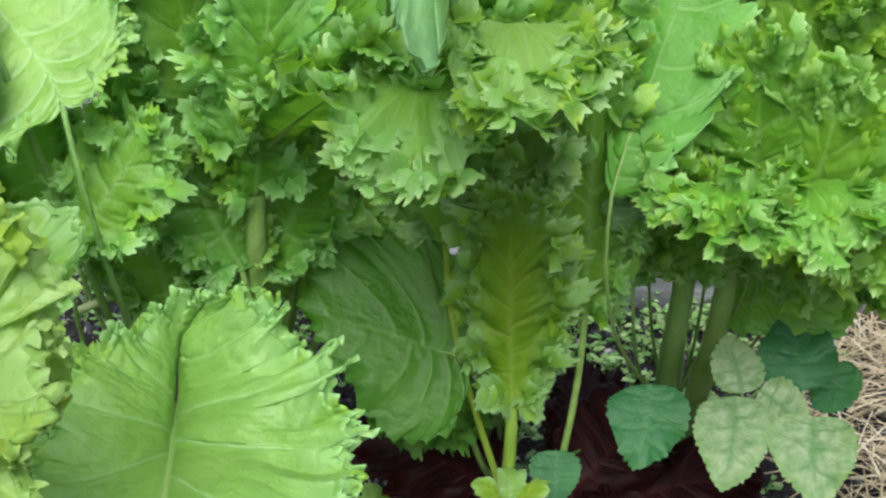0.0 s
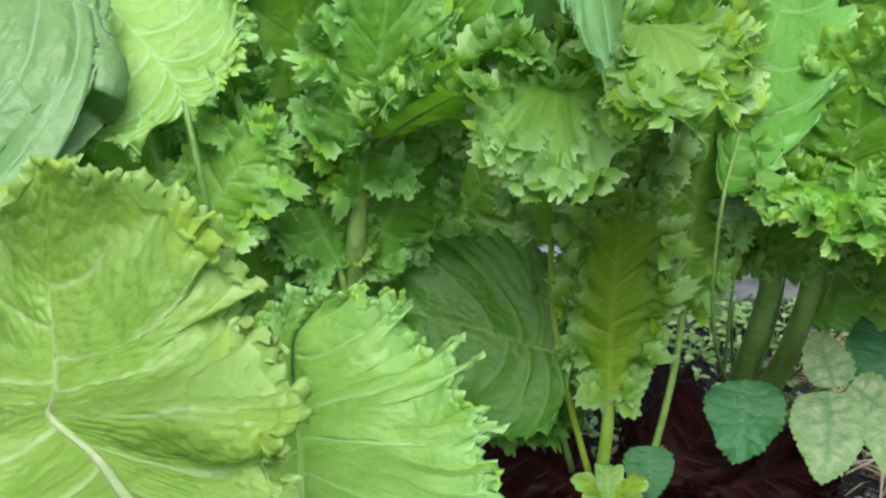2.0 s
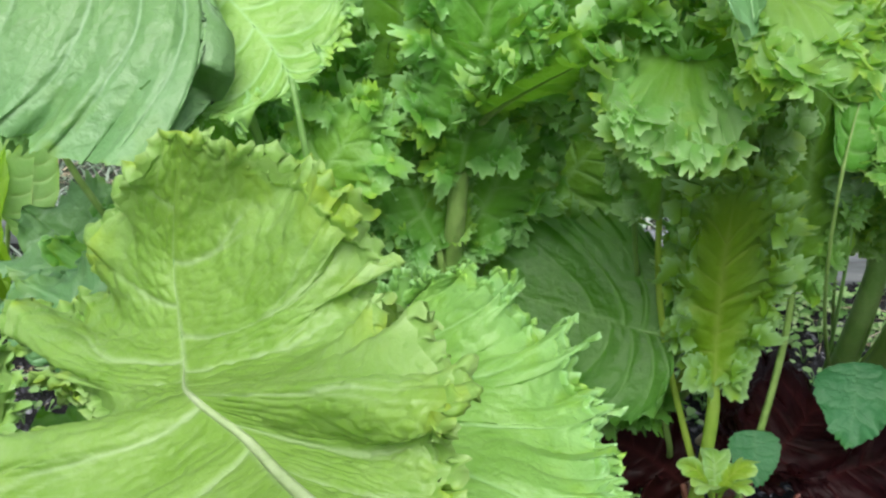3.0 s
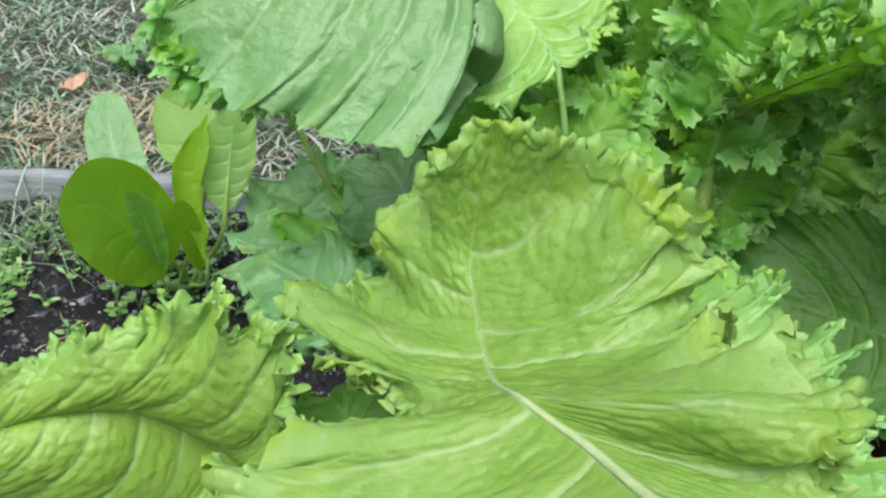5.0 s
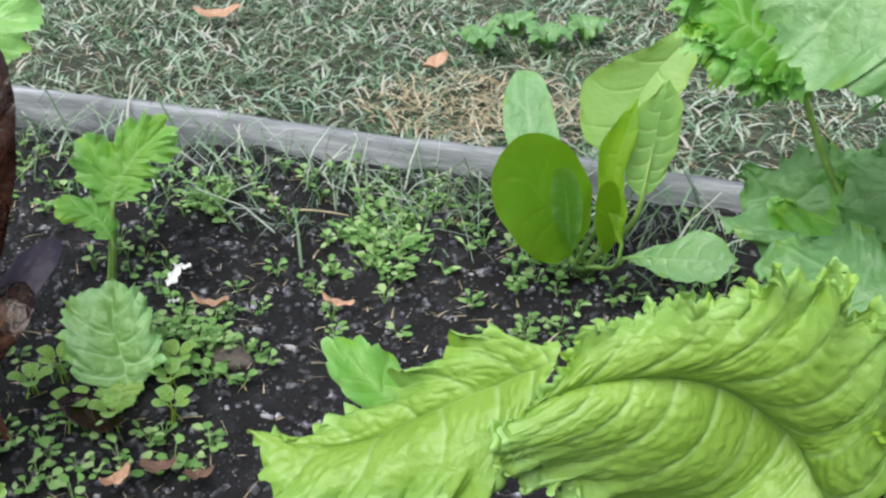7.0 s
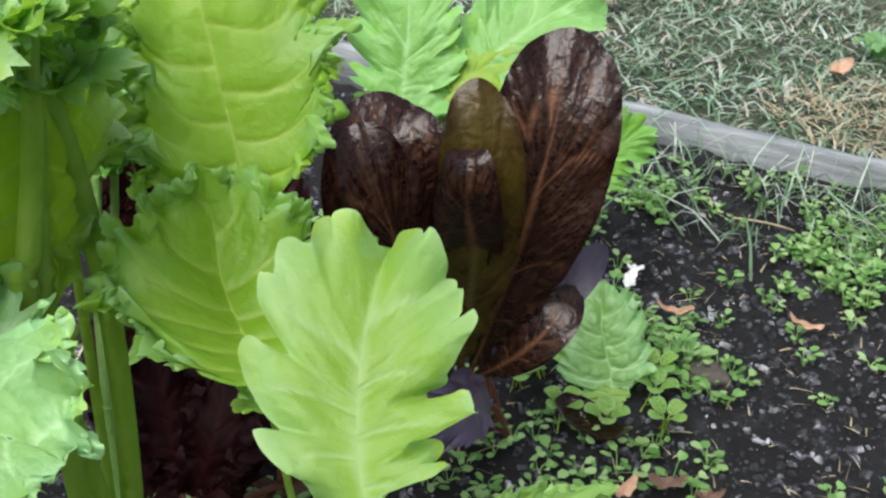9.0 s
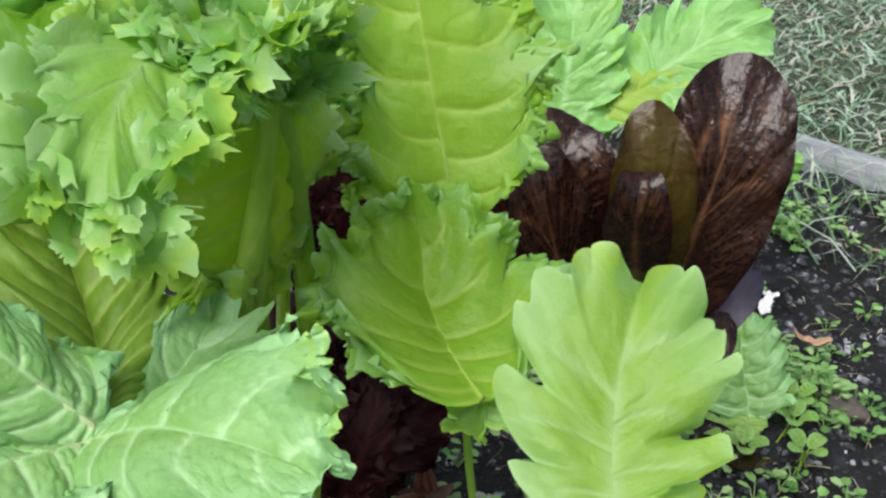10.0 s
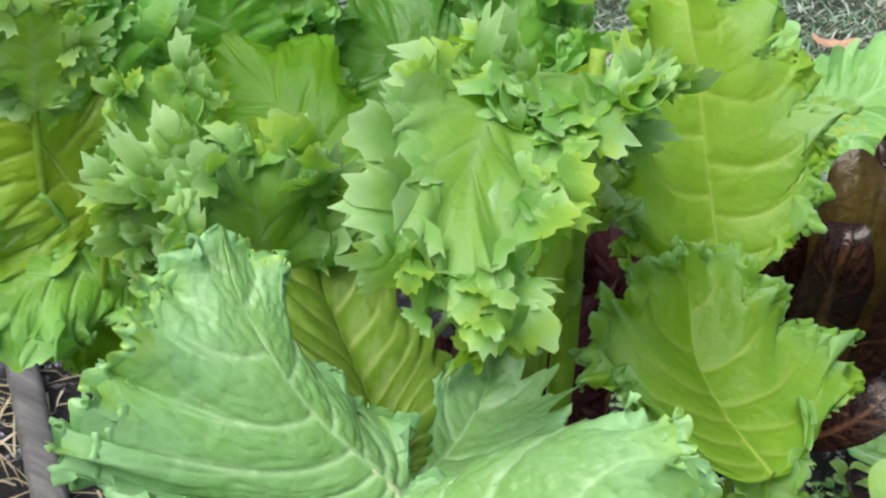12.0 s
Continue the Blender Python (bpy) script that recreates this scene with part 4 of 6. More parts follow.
def patch_of_pale(rng, n):
    a, d = rng.uniform(0, 6.3, n), rng.uniform(0, 1, n) ** 0.6
    return np.stack([-1.9 + 0.42 * d * np.cos(a), 0.58 + 0.34 * d * np.sin(a), rng.uniform(-0.03, -0.01, n)], 1)


strewn("dry_grass", 2500, patch_of_pale, grass_blade(0.015, 0.035, 0.0018, (1.0, 4.0)), STRAW, "bleached dry grass beside the end board", "grass", 18)


def worn_patch(rng, n):
    a, d = rng.uniform(0, 6.3, n), 0.16 * rng.uniform(0, 1, n) ** 0.6
    return np.stack([-0.91 + 1.2 * d * np.cos(a), 1.86 + d * np.sin(a), np.full(n, -0.02)], 1)


strewn("dry_thatch", 450, worn_patch, grass_blade(0.008, 0.02, 0.0018, (2.0, 4.5)), STRAW, "worn patch of brown dry grass in the lawn", "thatch", 23)


# ---------------------------------------------------------------- small things on the ground
def flake(name, x, y, z, size, turn, material, label, category, curl=0.25, seed=1, group=""):
    """A small fallen leaf or scrap, curled, with thickness."""
    rng = np.random.default_rng(seed)
    n, rows = 22, 5
    v = []
    for layer in (0, 1):
        for r in range(1, rows + 1):
            for i in range(n):
                a = i * 2 * np.pi / n
                rad = size * (r / rows) * (1 + 0.25 * np.cos(2 * a) + 0.12 * np.sin(3 * a + seed) + 0.05 * np.sin(7 * a))
                px, py = rad * np.cos(a), 0.62 * rad * np.sin(a)
                v.append((px, py, curl * (px * px * 0.8 + py * py * 1.5) / size + 0.002 * np.sin(5 * a + seed) * r / rows + 0.0006 * layer))
        v.append((0, 0, 0.0006 * layer))
    per = rows * n + 1
    f = []
    for layer in (0, 1):
        o = layer * per
        for i in range(n):
            j = (i + 1) % n
            f.append((o + per - 1, o + i, o + j) if layer else (o + per - 1, o + j, o + i))
            for r in range(rows - 1):
                q = (o + r * n + i, o + (r + 1) * n + i, o + (r + 1) * n + j, o + r * n + j)
                f.append(q if layer else q[::-1])
    for i in range(n):
        j = (i + 1) % n
        o = (rows - 1) * n
        f.append((o + i, o + j, per + o + j, per + o + i))
    ob = mesh_object(name, v, f, material)
    ob.matrix_world = pose(x, y, z, rng.uniform(-12, 12), rng.uniform(-12, 12), turn)
    return tagged(ob, label, category, group)


def under_leaves(rng, n):
    x, y = rng.uniform(-1.45, -0.95, n), rng.uniform(0.55, 0.95, n)
    return np.stack([x, y, soil_z(x, y)], 1)


strewn("weed_seedlings", 170, under_leaves, seedling, WEED, "pale weed seedlings growing in the shade of the leaves", "weeds", 19)


def behind_stems(rng, n):
    x, y = rng.uniform(0.02, 0.30, n), rng.uniform(1.12, 1.36, n)
    return np.stack([x, y, soil_z(x, y)], 1)


strewn("weed_seedlings", 110, behind_stems, seedling, WEED, "pale weed seedlings in front of the board", "weeds", 20)


def in_clumps(rng, n):
    spots = np.array([(-0.908, 1.349), (-0.90, 1.30), (-1.08, 1.12), (-0.70, 1.34), (-1.15, 1.37), (-0.95, 1.37), (-1.03, 1.05), (-1.34, 0.94)])
    c = spots[rng.integers(0, len(spots), n)] + rng.normal(0, 0.026, (n, 2))
    return np.stack([c[:, 0], c[:, 1], soil_z(c[:, 0], c[:, 1])], 1)


strewn("weed_seedlings", 170, in_clumps, seedling, WEED, "clumps of pale green weed seedlings on the soil", "weeds", 24)
# ---------------------------------------------------------------- plants
plant_A = plant_at("mustard_plant", 0.000, 0.860, "curly-leaved mustard plant with thin pale stalks over maroon lettuce", "mustard plant", "mustard plants in the bed")
plant_B = plant_at("mustard_plant", -0.210, 1.000, "curly-leaved green mustard plant with a thick pale stalk", "mustard plant", "mustard plants in the bed")
plant_C = plant_at("mustard_plant", 0.190, 1.050, "tightly curled bright green mustard plant beside board and straw", "mustard plant", "mustard plants in the bed")
plant_G = plant_at("mustard_plant", -0.270, 0.960, "broad-leaved mustard plant with blue-green veined leaves", "mustard plant", "mustard plants in the bed")
plant_E = plant_at("mustard_plant", -0.170, 0.680, "broad toothed mid-green mustard plant low in the bed", "mustard plant", "mustard plants in the bed")
plant_F = plant_at("mustard_plant", -0.400, 0.600, "large yellow-green mustard plant with broad crinkled leaves", "mustard plant", "mustard plants in the bed")
plant_S = plant_at("mustard_plant", -1.270, 0.600, "frilled lime-green mustard plant with upright leaves", "mustard plant", "mustard plants in the bed")
plant_Q = plant_at("mustard_plant", -1.270, 0.360, "large bright green mustard plant with pale veins and crinkled leaves", "mustard plant", "mustard plants in the bed")
plant_U = plant_at("mustard_plant", -1.520, 0.550, "curly green mustard plant with olive and mint leaves", "mustard plant", "mustard plants in the bed")
plant_P = plant_at("mustard_plant", -1.000, 0.400, "lobed light green mustard plant with a pale midrib", "mustard plant", "mustard plants in the bed")
plant_J = plant_at("radish_plant", -0.679, 1.344, "young radish plant with smooth rounded leaves near the board", "radish plant", "")
plant_Lr = plant_at("mustard_sprout", -1.198, 1.173, "small young green mustard sprout on thin stems", "seedling", "young sprouts")
plant_L4 = plant_at("mustard_sprout", -1.089, 0.957, "low pale green mustard sprout flat on the soil", "seedling", "young sprouts")
plant_K = plant_at("romaine_lettuce", -1.165, 0.875, "dark red glossy romaine lettuce standing upright in soil", "lettuce", "")
plant_M = plant_at("mustard_plant", -1.250, 1.000, "pale mint-green lobed mustard plant behind the romaine lettuce", "mustard plant", "mustard plants in the bed")
plant_V = plant_at("lemon_balm", 0.248, 1.107, "lemon balm with heart-shaped pale and dark green leaves", "herb", "")
plant_X0 = plant_at("red_lettuce", 0.050, 1.020, "dark maroon lettuce lying low under the curly mustard", "lettuce", "red lettuces")
plant_X9 = plant_at("red_lettuce", -1.300, 0.720, "dark maroon frilled lettuce in shade on the soil", "lettuce", "red lettuces")
plant_R = plant_at("mustard_plant", -1.210, 0.397, "curly pale green mustard plant on one thick stalk", "mustard plant", "mustard plants in the bed")
leaf(plant_A, "curly", "mint", (-0.029, 0.860, 0.364), (-0.039, 0.801, 0.514), (-0.061, 0.695, 0.480), 0.118, side=(1.000, -0.025, -0.002), stalk=0.0024, root=(0.030, 0.850, 0.0))
leaf(plant_A, "curly", "lime", (0.021, 0.845, 0.228), (0.019, 0.853, 0.310), (0.014, 0.822, 0.426), 0.080, side=(0.998, -0.057, 0.025), stalk=0.005)
leaf(plant_A, "curly", "mint", (0.016, 0.858, 0.364), (0.011, 0.811, 0.536), (0.019, 0.673, 0.529), 0.107, side=(1.000, -0.025, -0.002), root=(0.015, 1.02, 0.0))
leaf(plant_A, "curly", "mid", (0.075, 0.859, 0.302), (0.074, 0.857, 0.409), (0.072, 0.850, 0.504), 0.076, side=(0.990, -0.139, 0.011), root=(0.032, 0.860, 0.0))
leaf(plant_A, "toothed", "blue", (-0.050, 0.855, 0.442), (-0.046, 0.754, 0.598), (-0.047, 0.642, 0.576), 0.040, side=(1.000, -0.025, -0.002), root=(0.015, 1.02, 0.0))
leaf(plant_A, "curly", "mid", (0.062, 0.903, 0.389), (0.066, 0.882, 0.501), (0.066, 0.874, 0.574), 0.075, side=(0.982, -0.180, -0.049), root=(0.015, 1.02, 0.0))
leaf(plant_A, "curly", "mid", (0.001, 0.885, 0.416), (0.002, 0.855, 0.511), (0.011, 0.839, 0.546), 0.084, side=(0.971, -0.189, -0.143), root=(0.015, 1.02, 0.0))
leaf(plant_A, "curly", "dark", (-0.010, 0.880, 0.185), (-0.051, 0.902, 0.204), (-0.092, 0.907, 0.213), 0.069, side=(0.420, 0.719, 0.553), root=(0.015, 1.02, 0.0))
leaf(plant_A, "frill", "mid", (0.033, 0.886, 0.287), (0.030, 0.876, 0.378), (0.013, 0.848, 0.477), 0.108, side=(0.994, 0.019, 0.108), root=(0.015, 1.02, 0.0))
leaf(plant_B, "curly", "mid", (-0.171, 0.905, 0.381), (-0.154, 0.886, 0.498), (-0.144, 0.895, 0.582), 0.098, side=(0.991, -0.001, -0.135), stalk=0.008)
leaf(plant_B, "curly", "mid", (-0.160, 0.904, 0.423), (-0.115, 0.841, 0.479), (-0.061, 0.748, 0.541), 0.099, side=(1.000, -0.025, -0.002), stalk=0.0045, front=True)
leaf(plant_B, "curly", "mid", (-0.185, 0.907, 0.318), (-0.222, 0.916, 0.400), (-0.249, 0.904, 0.485), 0.102, side=(0.814, 0.484, 0.320))
leaf(plant_B, "curly", "mid", (-0.246, 0.910, 0.277), (-0.255, 0.919, 0.338), (-0.278, 0.920, 0.404), 0.092, side=(0.891, 0.414, 0.188))
leaf(plant_B, "curly", "mid", (-0.170, 0.926, 0.313), (-0.135, 0.927, 0.381), (-0.123, 0.916, 0.449), 0.078, side=(0.907, -0.258, -0.334))
leaf(plant_B, "curly", "mid", (-0.196, 0.934, 0.392), (-0.212, 0.914, 0.506), (-0.214, 0.895, 0.579), 0.088, side=(0.938, 0.309, 0.156))
leaf(plant_B, "curly", "mid", (-0.124, 0.927, 0.427), (-0.102, 0.895, 0.519), (-0.085, 0.893, 0.582), 0.098, side=(0.942, -0.185, -0.282))
leaf(plant_B, "smooth", "yellow", (-0.221, 0.946, 0.392), (-0.221, 0.951, 0.425), (-0.221, 0.957, 0.458), 0.026, side=(0.987, 0.159, -0.026))
leaf(plant_B, "frill", "mid", (-0.171, 0.960, 0.269), (-0.144, 0.990, 0.306), (-0.105, 1.008, 0.344), 0.123, side=(0.798, -0.406, -0.444))
leaf(plant_B, "curly", "mid", (-0.224, 0.918, 0.293), (-0.198, 0.917, 0.338), (-0.207, 0.919, 0.385), 0.066, side=(0.984, -0.029, -0.176))
leaf(plant_C, "fine_curl", "curl", (0.163, 0.914, 0.304), (0.142, 0.892, 0.370), (0.118, 0.847, 0.435), 0.081, side=(1.000, -0.025, -0.002), stalk=0.0014)
leaf(plant_C, "fine_curl", "curl", (0.196, 0.915, 0.308), (0.198, 0.887, 0.430), (0.184, 0.885, 0.512), 0.132, side=(0.964, -0.267, 0.016), stalk=0.009)
leaf(plant_C, "fine_curl", "curl", (0.214, 0.915, 0.308), (0.239, 0.872, 0.401), (0.243, 0.872, 0.491), 0.136, side=(0.798, -0.547, -0.254), stalk=0.0014)
leaf(plant_C, "fine_curl", "curl", (0.163, 0.916, 0.308), (0.168, 0.855, 0.409), (0.128, 0.768, 0.412), 0.113, side=(1.000, -0.025, -0.002), stalk=0.009)
leaf(plant_C, "fine_curl", "curl", (0.223, 0.917, 0.312), (0.225, 0.855, 0.412), (0.199, 0.761, 0.403), 0.125, side=(1.000, -0.025, -0.002), stalk=0.0014)
leaf(plant_C, "fine_curl", "curl", (0.245, 0.914, 0.308), (0.283, 0.874, 0.385), (0.281, 0.786, 0.367), 0.120, side=(-0.606, -0.464, -0.647), stalk=0.0014)
leaf(plant_C, "fine_curl", "curl", (0.254, 0.910, 0.300), (0.274, 0.923, 0.437), (0.282, 0.912, 0.527), 0.123, side=(0.895, -0.434, -0.107), stalk=0.0014)
leaf(plant_C, "frill", "mid", (0.196, 0.934, 0.256), (0.237, 0.922, 0.278), (0.285, 0.897, 0.276), 0.055, side=(-0.159, -0.736, -0.658), stalk=0.0014)
leaf(plant_C, "fine_curl", "curl", (0.202, 0.962, 0.400), (0.241, 0.951, 0.490), (0.251, 0.928, 0.556), 0.123, side=(0.749, -0.559, -0.356), stalk=0.0014)
leaf(plant_C, "toothed", "blue", (0.106, 0.846, 0.377), (0.104, 0.848, 0.393), (0.098, 0.851, 0.409), 0.030, side=(0.969, 0.068, 0.237), stalk=0.0014)
leaf(plant_B, "curly", "mid", (-0.147, 1.026, 0.288), (-0.116, 1.038, 0.357), (-0.090, 1.044, 0.416), 0.159, side=(0.887, -0.296, -0.354))
leaf(plant_B, "curly", "mid", (-0.107, 1.004, 0.293), (-0.067, 1.007, 0.344), (-0.039, 1.003, 0.381), 0.123, side=(0.668, -0.528, -0.525))
leaf(plant_B, "curly", "mid", (-0.068, 1.033, 0.305), (-0.028, 1.053, 0.391), (-0.009, 1.064, 0.458), 0.145, side=(0.908, -0.298, -0.293))
leaf(plant_B, "frill", "mid", (-0.300, 1.072, 0.261), (-0.253, 1.085, 0.355), (-0.224, 1.103, 0.437), 0.150, side=(0.912, -0.185, -0.366))
leaf(plant_B, "curly", "mid", (-0.200, 1.022, 0.305), (-0.212, 1.027, 0.358), (-0.224, 1.023, 0.412), 0.110, side=(0.968, 0.143, 0.207))
leaf(plant_A, "curly", "mid", (0.042, 0.949, 0.323), (0.059, 0.963, 0.396), (0.066, 0.974, 0.462), 0.125, side=(0.963, -0.239, -0.126), root=(0.015, 1.02, 0.0))
leaf(plant_C, "curly", "mid", (0.141, 0.954, 0.294), (0.129, 0.951, 0.331), (0.103, 0.948, 0.368), 0.091, side=(0.832, 0.325, 0.450), stalk=0.0014)
leaf(plant_C, "fine_curl", "curl", (0.192, 0.968, 0.280), (0.191, 0.979, 0.368), (0.176, 0.989, 0.452), 0.129, side=(0.984, -0.140, 0.110), stalk=0.0014)
leaf(plant_C, "fine_curl", "curl", (0.279, 0.953, 0.276), (0.297, 0.941, 0.319), (0.326, 0.932, 0.348), 0.118, side=(0.437, -0.744, -0.506), stalk=0.0014)
leaf(plant_G, "toothed", "blue", (-0.360, 0.907, 0.305), (-0.391, 0.952, 0.332), (-0.417, 0.992, 0.349), 0.110, side=(0.841, 0.345, 0.416))
leaf(plant_G, "curly", "mid", (-0.485, 0.962, 0.412), (-0.535, 0.959, 0.452), (-0.569, 0.955, 0.466), 0.079, side=(0.347, 0.691, 0.634))
leaf(plant_G, "toothed", "mid", (-0.350, 0.881, 0.261), (-0.414, 0.928, 0.287), (-0.454, 0.971, 0.324), 0.131, side=(0.724, 0.570, 0.388))
leaf(plant_G, "curly", "mid", (-0.294, 0.850, 0.377), (-0.263, 0.857, 0.414), (-0.233, 0.866, 0.456), 0.068, side=(0.773, -0.350, -0.529), stalk=0.0016)
leaf(plant_G, "toothed", "mint", (-0.336, 0.723, 0.346), (-0.311, 0.745, 0.390), (-0.283, 0.768, 0.436), 0.068, side=(0.885, -0.182, -0.428), stalk=0.0014)
leaf(plant_F, "lobed", "mid", (-0.699, 0.676, 0.258), (-0.742, 0.681, 0.288), (-0.760, 0.697, 0.305), 0.046, side=(0.570, 0.693, 0.442), cup=0.9)
# added filler leaf: its dark tissue stands in for shadow under the big lobe
leaf(plant_F, "toothed", "dark", (-0.380, 0.633, 0.321), (-0.405, 0.661, 0.336), (-0.420, 0.681, 0.335), 0.069, side=(0.750, 0.487, 0.448))
leaf(plant_J, "smooth", "olive", (-0.685, 1.272, 0.064), (-0.714, 1.242, 0.142), (-0.758, 1.212, 0.205), 0.117, side=(0.479, 0.690, 0.542), cup=0.35)
leaf(plant_J, "smooth", "blue", (-0.706, 1.313, 0.101), (-0.748, 1.347, 0.173), (-0.764, 1.399, 0.229), 0.060, side=(0.915, 0.366, 0.171))
broad_leaf(plant_J, "pale", [(-0.642, 1.304, 0.158), (-0.639, 1.330, 0.210), (-0.620, 1.353, 0.251), (-0.597, 1.370, 0.279), (-0.573, 1.387, 0.306)],
           [(-0.658, 1.308, 0.173), (-0.688, 1.308, 0.199), (-0.687, 1.323, 0.254), (-0.632, 1.351, 0.286), (-0.573, 1.387, 0.306)],
           [(-0.636, 1.297, 0.163), (-0.618, 1.317, 0.208), (-0.591, 1.329, 0.236), (-0.574, 1.354, 0.271), (-0.573, 1.387, 0.306)], veins=5, lag=1.2, stalk=0.0026, bulge=0.0006, quilt=0.0003, teeth=(0.0006, 0.02), bays=(0.06, 0.001), ruffle=(0.05, 0.002))
broad_leaf(plant_J, "pale", [(-0.614, 1.281, 0.144), (-0.611, 1.292, 0.173), (-0.608, 1.303, 0.201), (-0.605, 1.314, 0.229), (-0.600, 1.329, 0.261)],
           [(-0.622, 1.275, 0.149), (-0.637, 1.273, 0.173), (-0.639, 1.279, 0.206), (-0.627, 1.295, 0.237), (-0.600, 1.329, 0.261)],
           [(-0.601, 1.289, 0.150), (-0.586, 1.305, 0.171), (-0.581, 1.317, 0.199), (-0.583, 1.330, 0.233), (-0.600, 1.329, 0.261)], veins=7, lag=1.2, stalk=0.0030, front=True, ridge=1.0, bulge=0.0003, quilt=0.0003, teeth=(0.0006, 0.02), bays=(0.06, 0.001), ruffle=(0.05, 0.002))
broad_leaf(plant_J, "olive", [(-0.629, 1.240, 0.102), (-0.636, 1.250, 0.133), (-0.643, 1.260, 0.164), (-0.641, 1.275, 0.200), (-0.628, 1.301, 0.248)],
           [(-0.635, 1.242, 0.108), (-0.651, 1.244, 0.141), (-0.664, 1.253, 0.174), (-0.661, 1.269, 0.210), (-0.628, 1.301, 0.248)],
           [(-0.627, 1.240, 0.110), (-0.627, 1.245, 0.141), (-0.631, 1.257, 0.174), (-0.625, 1.274, 0.210), (-0.628, 1.301, 0.248)], veins=5, lag=1.0, stalk=0.0022, bulge=0.0006, quilt=0.0003, teeth=(0.0006, 0.02), bays=(0.06, 0.001), ruffle=(0.05, 0.002))
leaf(plant_J, "smooth", "mid", (-0.688, 1.273, 0.067), (-0.690, 1.245, 0.139), (-0.694, 1.218, 0.196), 0.033, side=(0.984, 0.178, 0.015))
broad_leaf(plant_J, "blue", [(-0.626, 1.261, 0.075), (-0.598, 1.256, 0.082), (-0.570, 1.249, 0.087), (-0.539, 1.244, 0.092), (-0.506, 1.240, 0.100)],
           [(-0.617, 1.265, 0.076), (-0.590, 1.275, 0.090), (-0.561, 1.279, 0.103), (-0.527, 1.271, 0.113), (-0.506, 1.240, 0.100)],
           [(-0.613, 1.259, 0.075), (-0.592, 1.241, 0.073), (-0.566, 1.225, 0.074), (-0.530, 1.221, 0.080), (-0.506, 1.240, 0.100)], veins=6, lag=1.3, stalk=0.0020, front=True, ridge=1.0, bulge=0.0008, quilt=0.0004, teeth=(0.001, 0.02), bays=(0.05, 0.002), ruffle=(0.04, 0.002))
leaf(plant_J, "smooth", "olive", (-0.648, 1.281, 0.067), (-0.646, 1.248, 0.132), (-0.645, 1.220, 0.185), 0.027, side=(0.984, 0.178, 0.015))
leaf(plant_K, "romaine", "red", (-1.180, 0.836, 0.099), (-1.124, 0.816, 0.302), (-1.122, 0.868, 0.422), 0.105, side=(0.930, 0.311, -0.198), cup=0.35)
leaf(plant_K, "romaine", "red_olive", (-1.189, 0.833, 0.098), (-1.150, 0.761, 0.303), (-1.162, 0.775, 0.407), 0.071, side=(0.803, 0.594, 0.040), cup=0.5)
leaf(plant_K, "romaine", "red", (-1.207, 0.853, 0.142), (-1.164, 0.763, 0.295), (-1.167, 0.766, 0.352), 0.056, side=(0.951, 0.308, 0.023), cup=0.8)
leaf(plant_K, "romaine", "red", (-1.206, 0.828, 0.098), (-1.205, 0.732, 0.283), (-1.236, 0.729, 0.376), 0.073, side=(0.450, 0.826, 0.341), cup=0.4)
leaf(plant_K, "romaine", "purple", (-1.176, 0.837, 0.099), (-1.114, 0.846, 0.183), (-1.088, 0.901, 0.223), 0.034, side=(0.844, -0.207, -0.494))
leaf(plant_K, "oval", "purple", (-1.153, 0.799, 0.123), (-1.141, 0.713, 0.154), (-1.175, 0.664, 0.171), 0.060, side=(-0.784, 0.317, 0.534), cup=-0.3)
leaf(plant_K, "romaine", "red", (-1.196, 0.828, 0.094), (-1.185, 0.748, 0.218), (-1.212, 0.741, 0.282), 0.058, side=(0.313, 0.851, 0.421))
leaf(plant_K, "romaine", "red", (-1.176, 0.836, 0.096), (-1.116, 0.821, 0.163), (-1.099, 0.860, 0.200), 0.041, side=(0.800, -0.291, -0.525))
leaf(plant_K, "romaine", "red", (-1.198, 0.841, 0.172), (-1.225, 0.762, 0.291), (-1.223, 0.799, 0.366), 0.109, side=(0.771, 0.595, 0.227), cup=0.5)
leaf(plant_K, "romaine", "red", (-1.163, 0.818, 0.209), (-1.149, 0.737, 0.322), (-1.149, 0.746, 0.366), 0.055, side=(0.873, 0.485, 0.048), cup=0.7)
leaf(plant_X9, "frill", "maroon", (-1.303, 0.609, 0.086), (-1.296, 0.666, 0.128), (-1.299, 0.708, 0.157), 0.068, side=(0.957, 0.143, -0.253))
leaf(plant_Lr, "lobed", "mid", (-1.191, 1.182, 0.110), (-1.180, 1.219, 0.148), (-1.140, 1.250, 0.180), 0.077, side=(0.863, -0.149, -0.483))
leaf(plant_Lr, "lobed", "mid", (-1.193, 1.182, 0.110), (-1.216, 1.205, 0.142), (-1.235, 1.217, 0.174), 0.054, side=(0.780, 0.599, 0.181))
leaf(plant_Lr, "lobed", "mid", (-1.187, 1.162, 0.074), (-1.215, 1.168, 0.098), (-1.251, 1.160, 0.103), 0.041, side=(0.225, 0.799, 0.557))
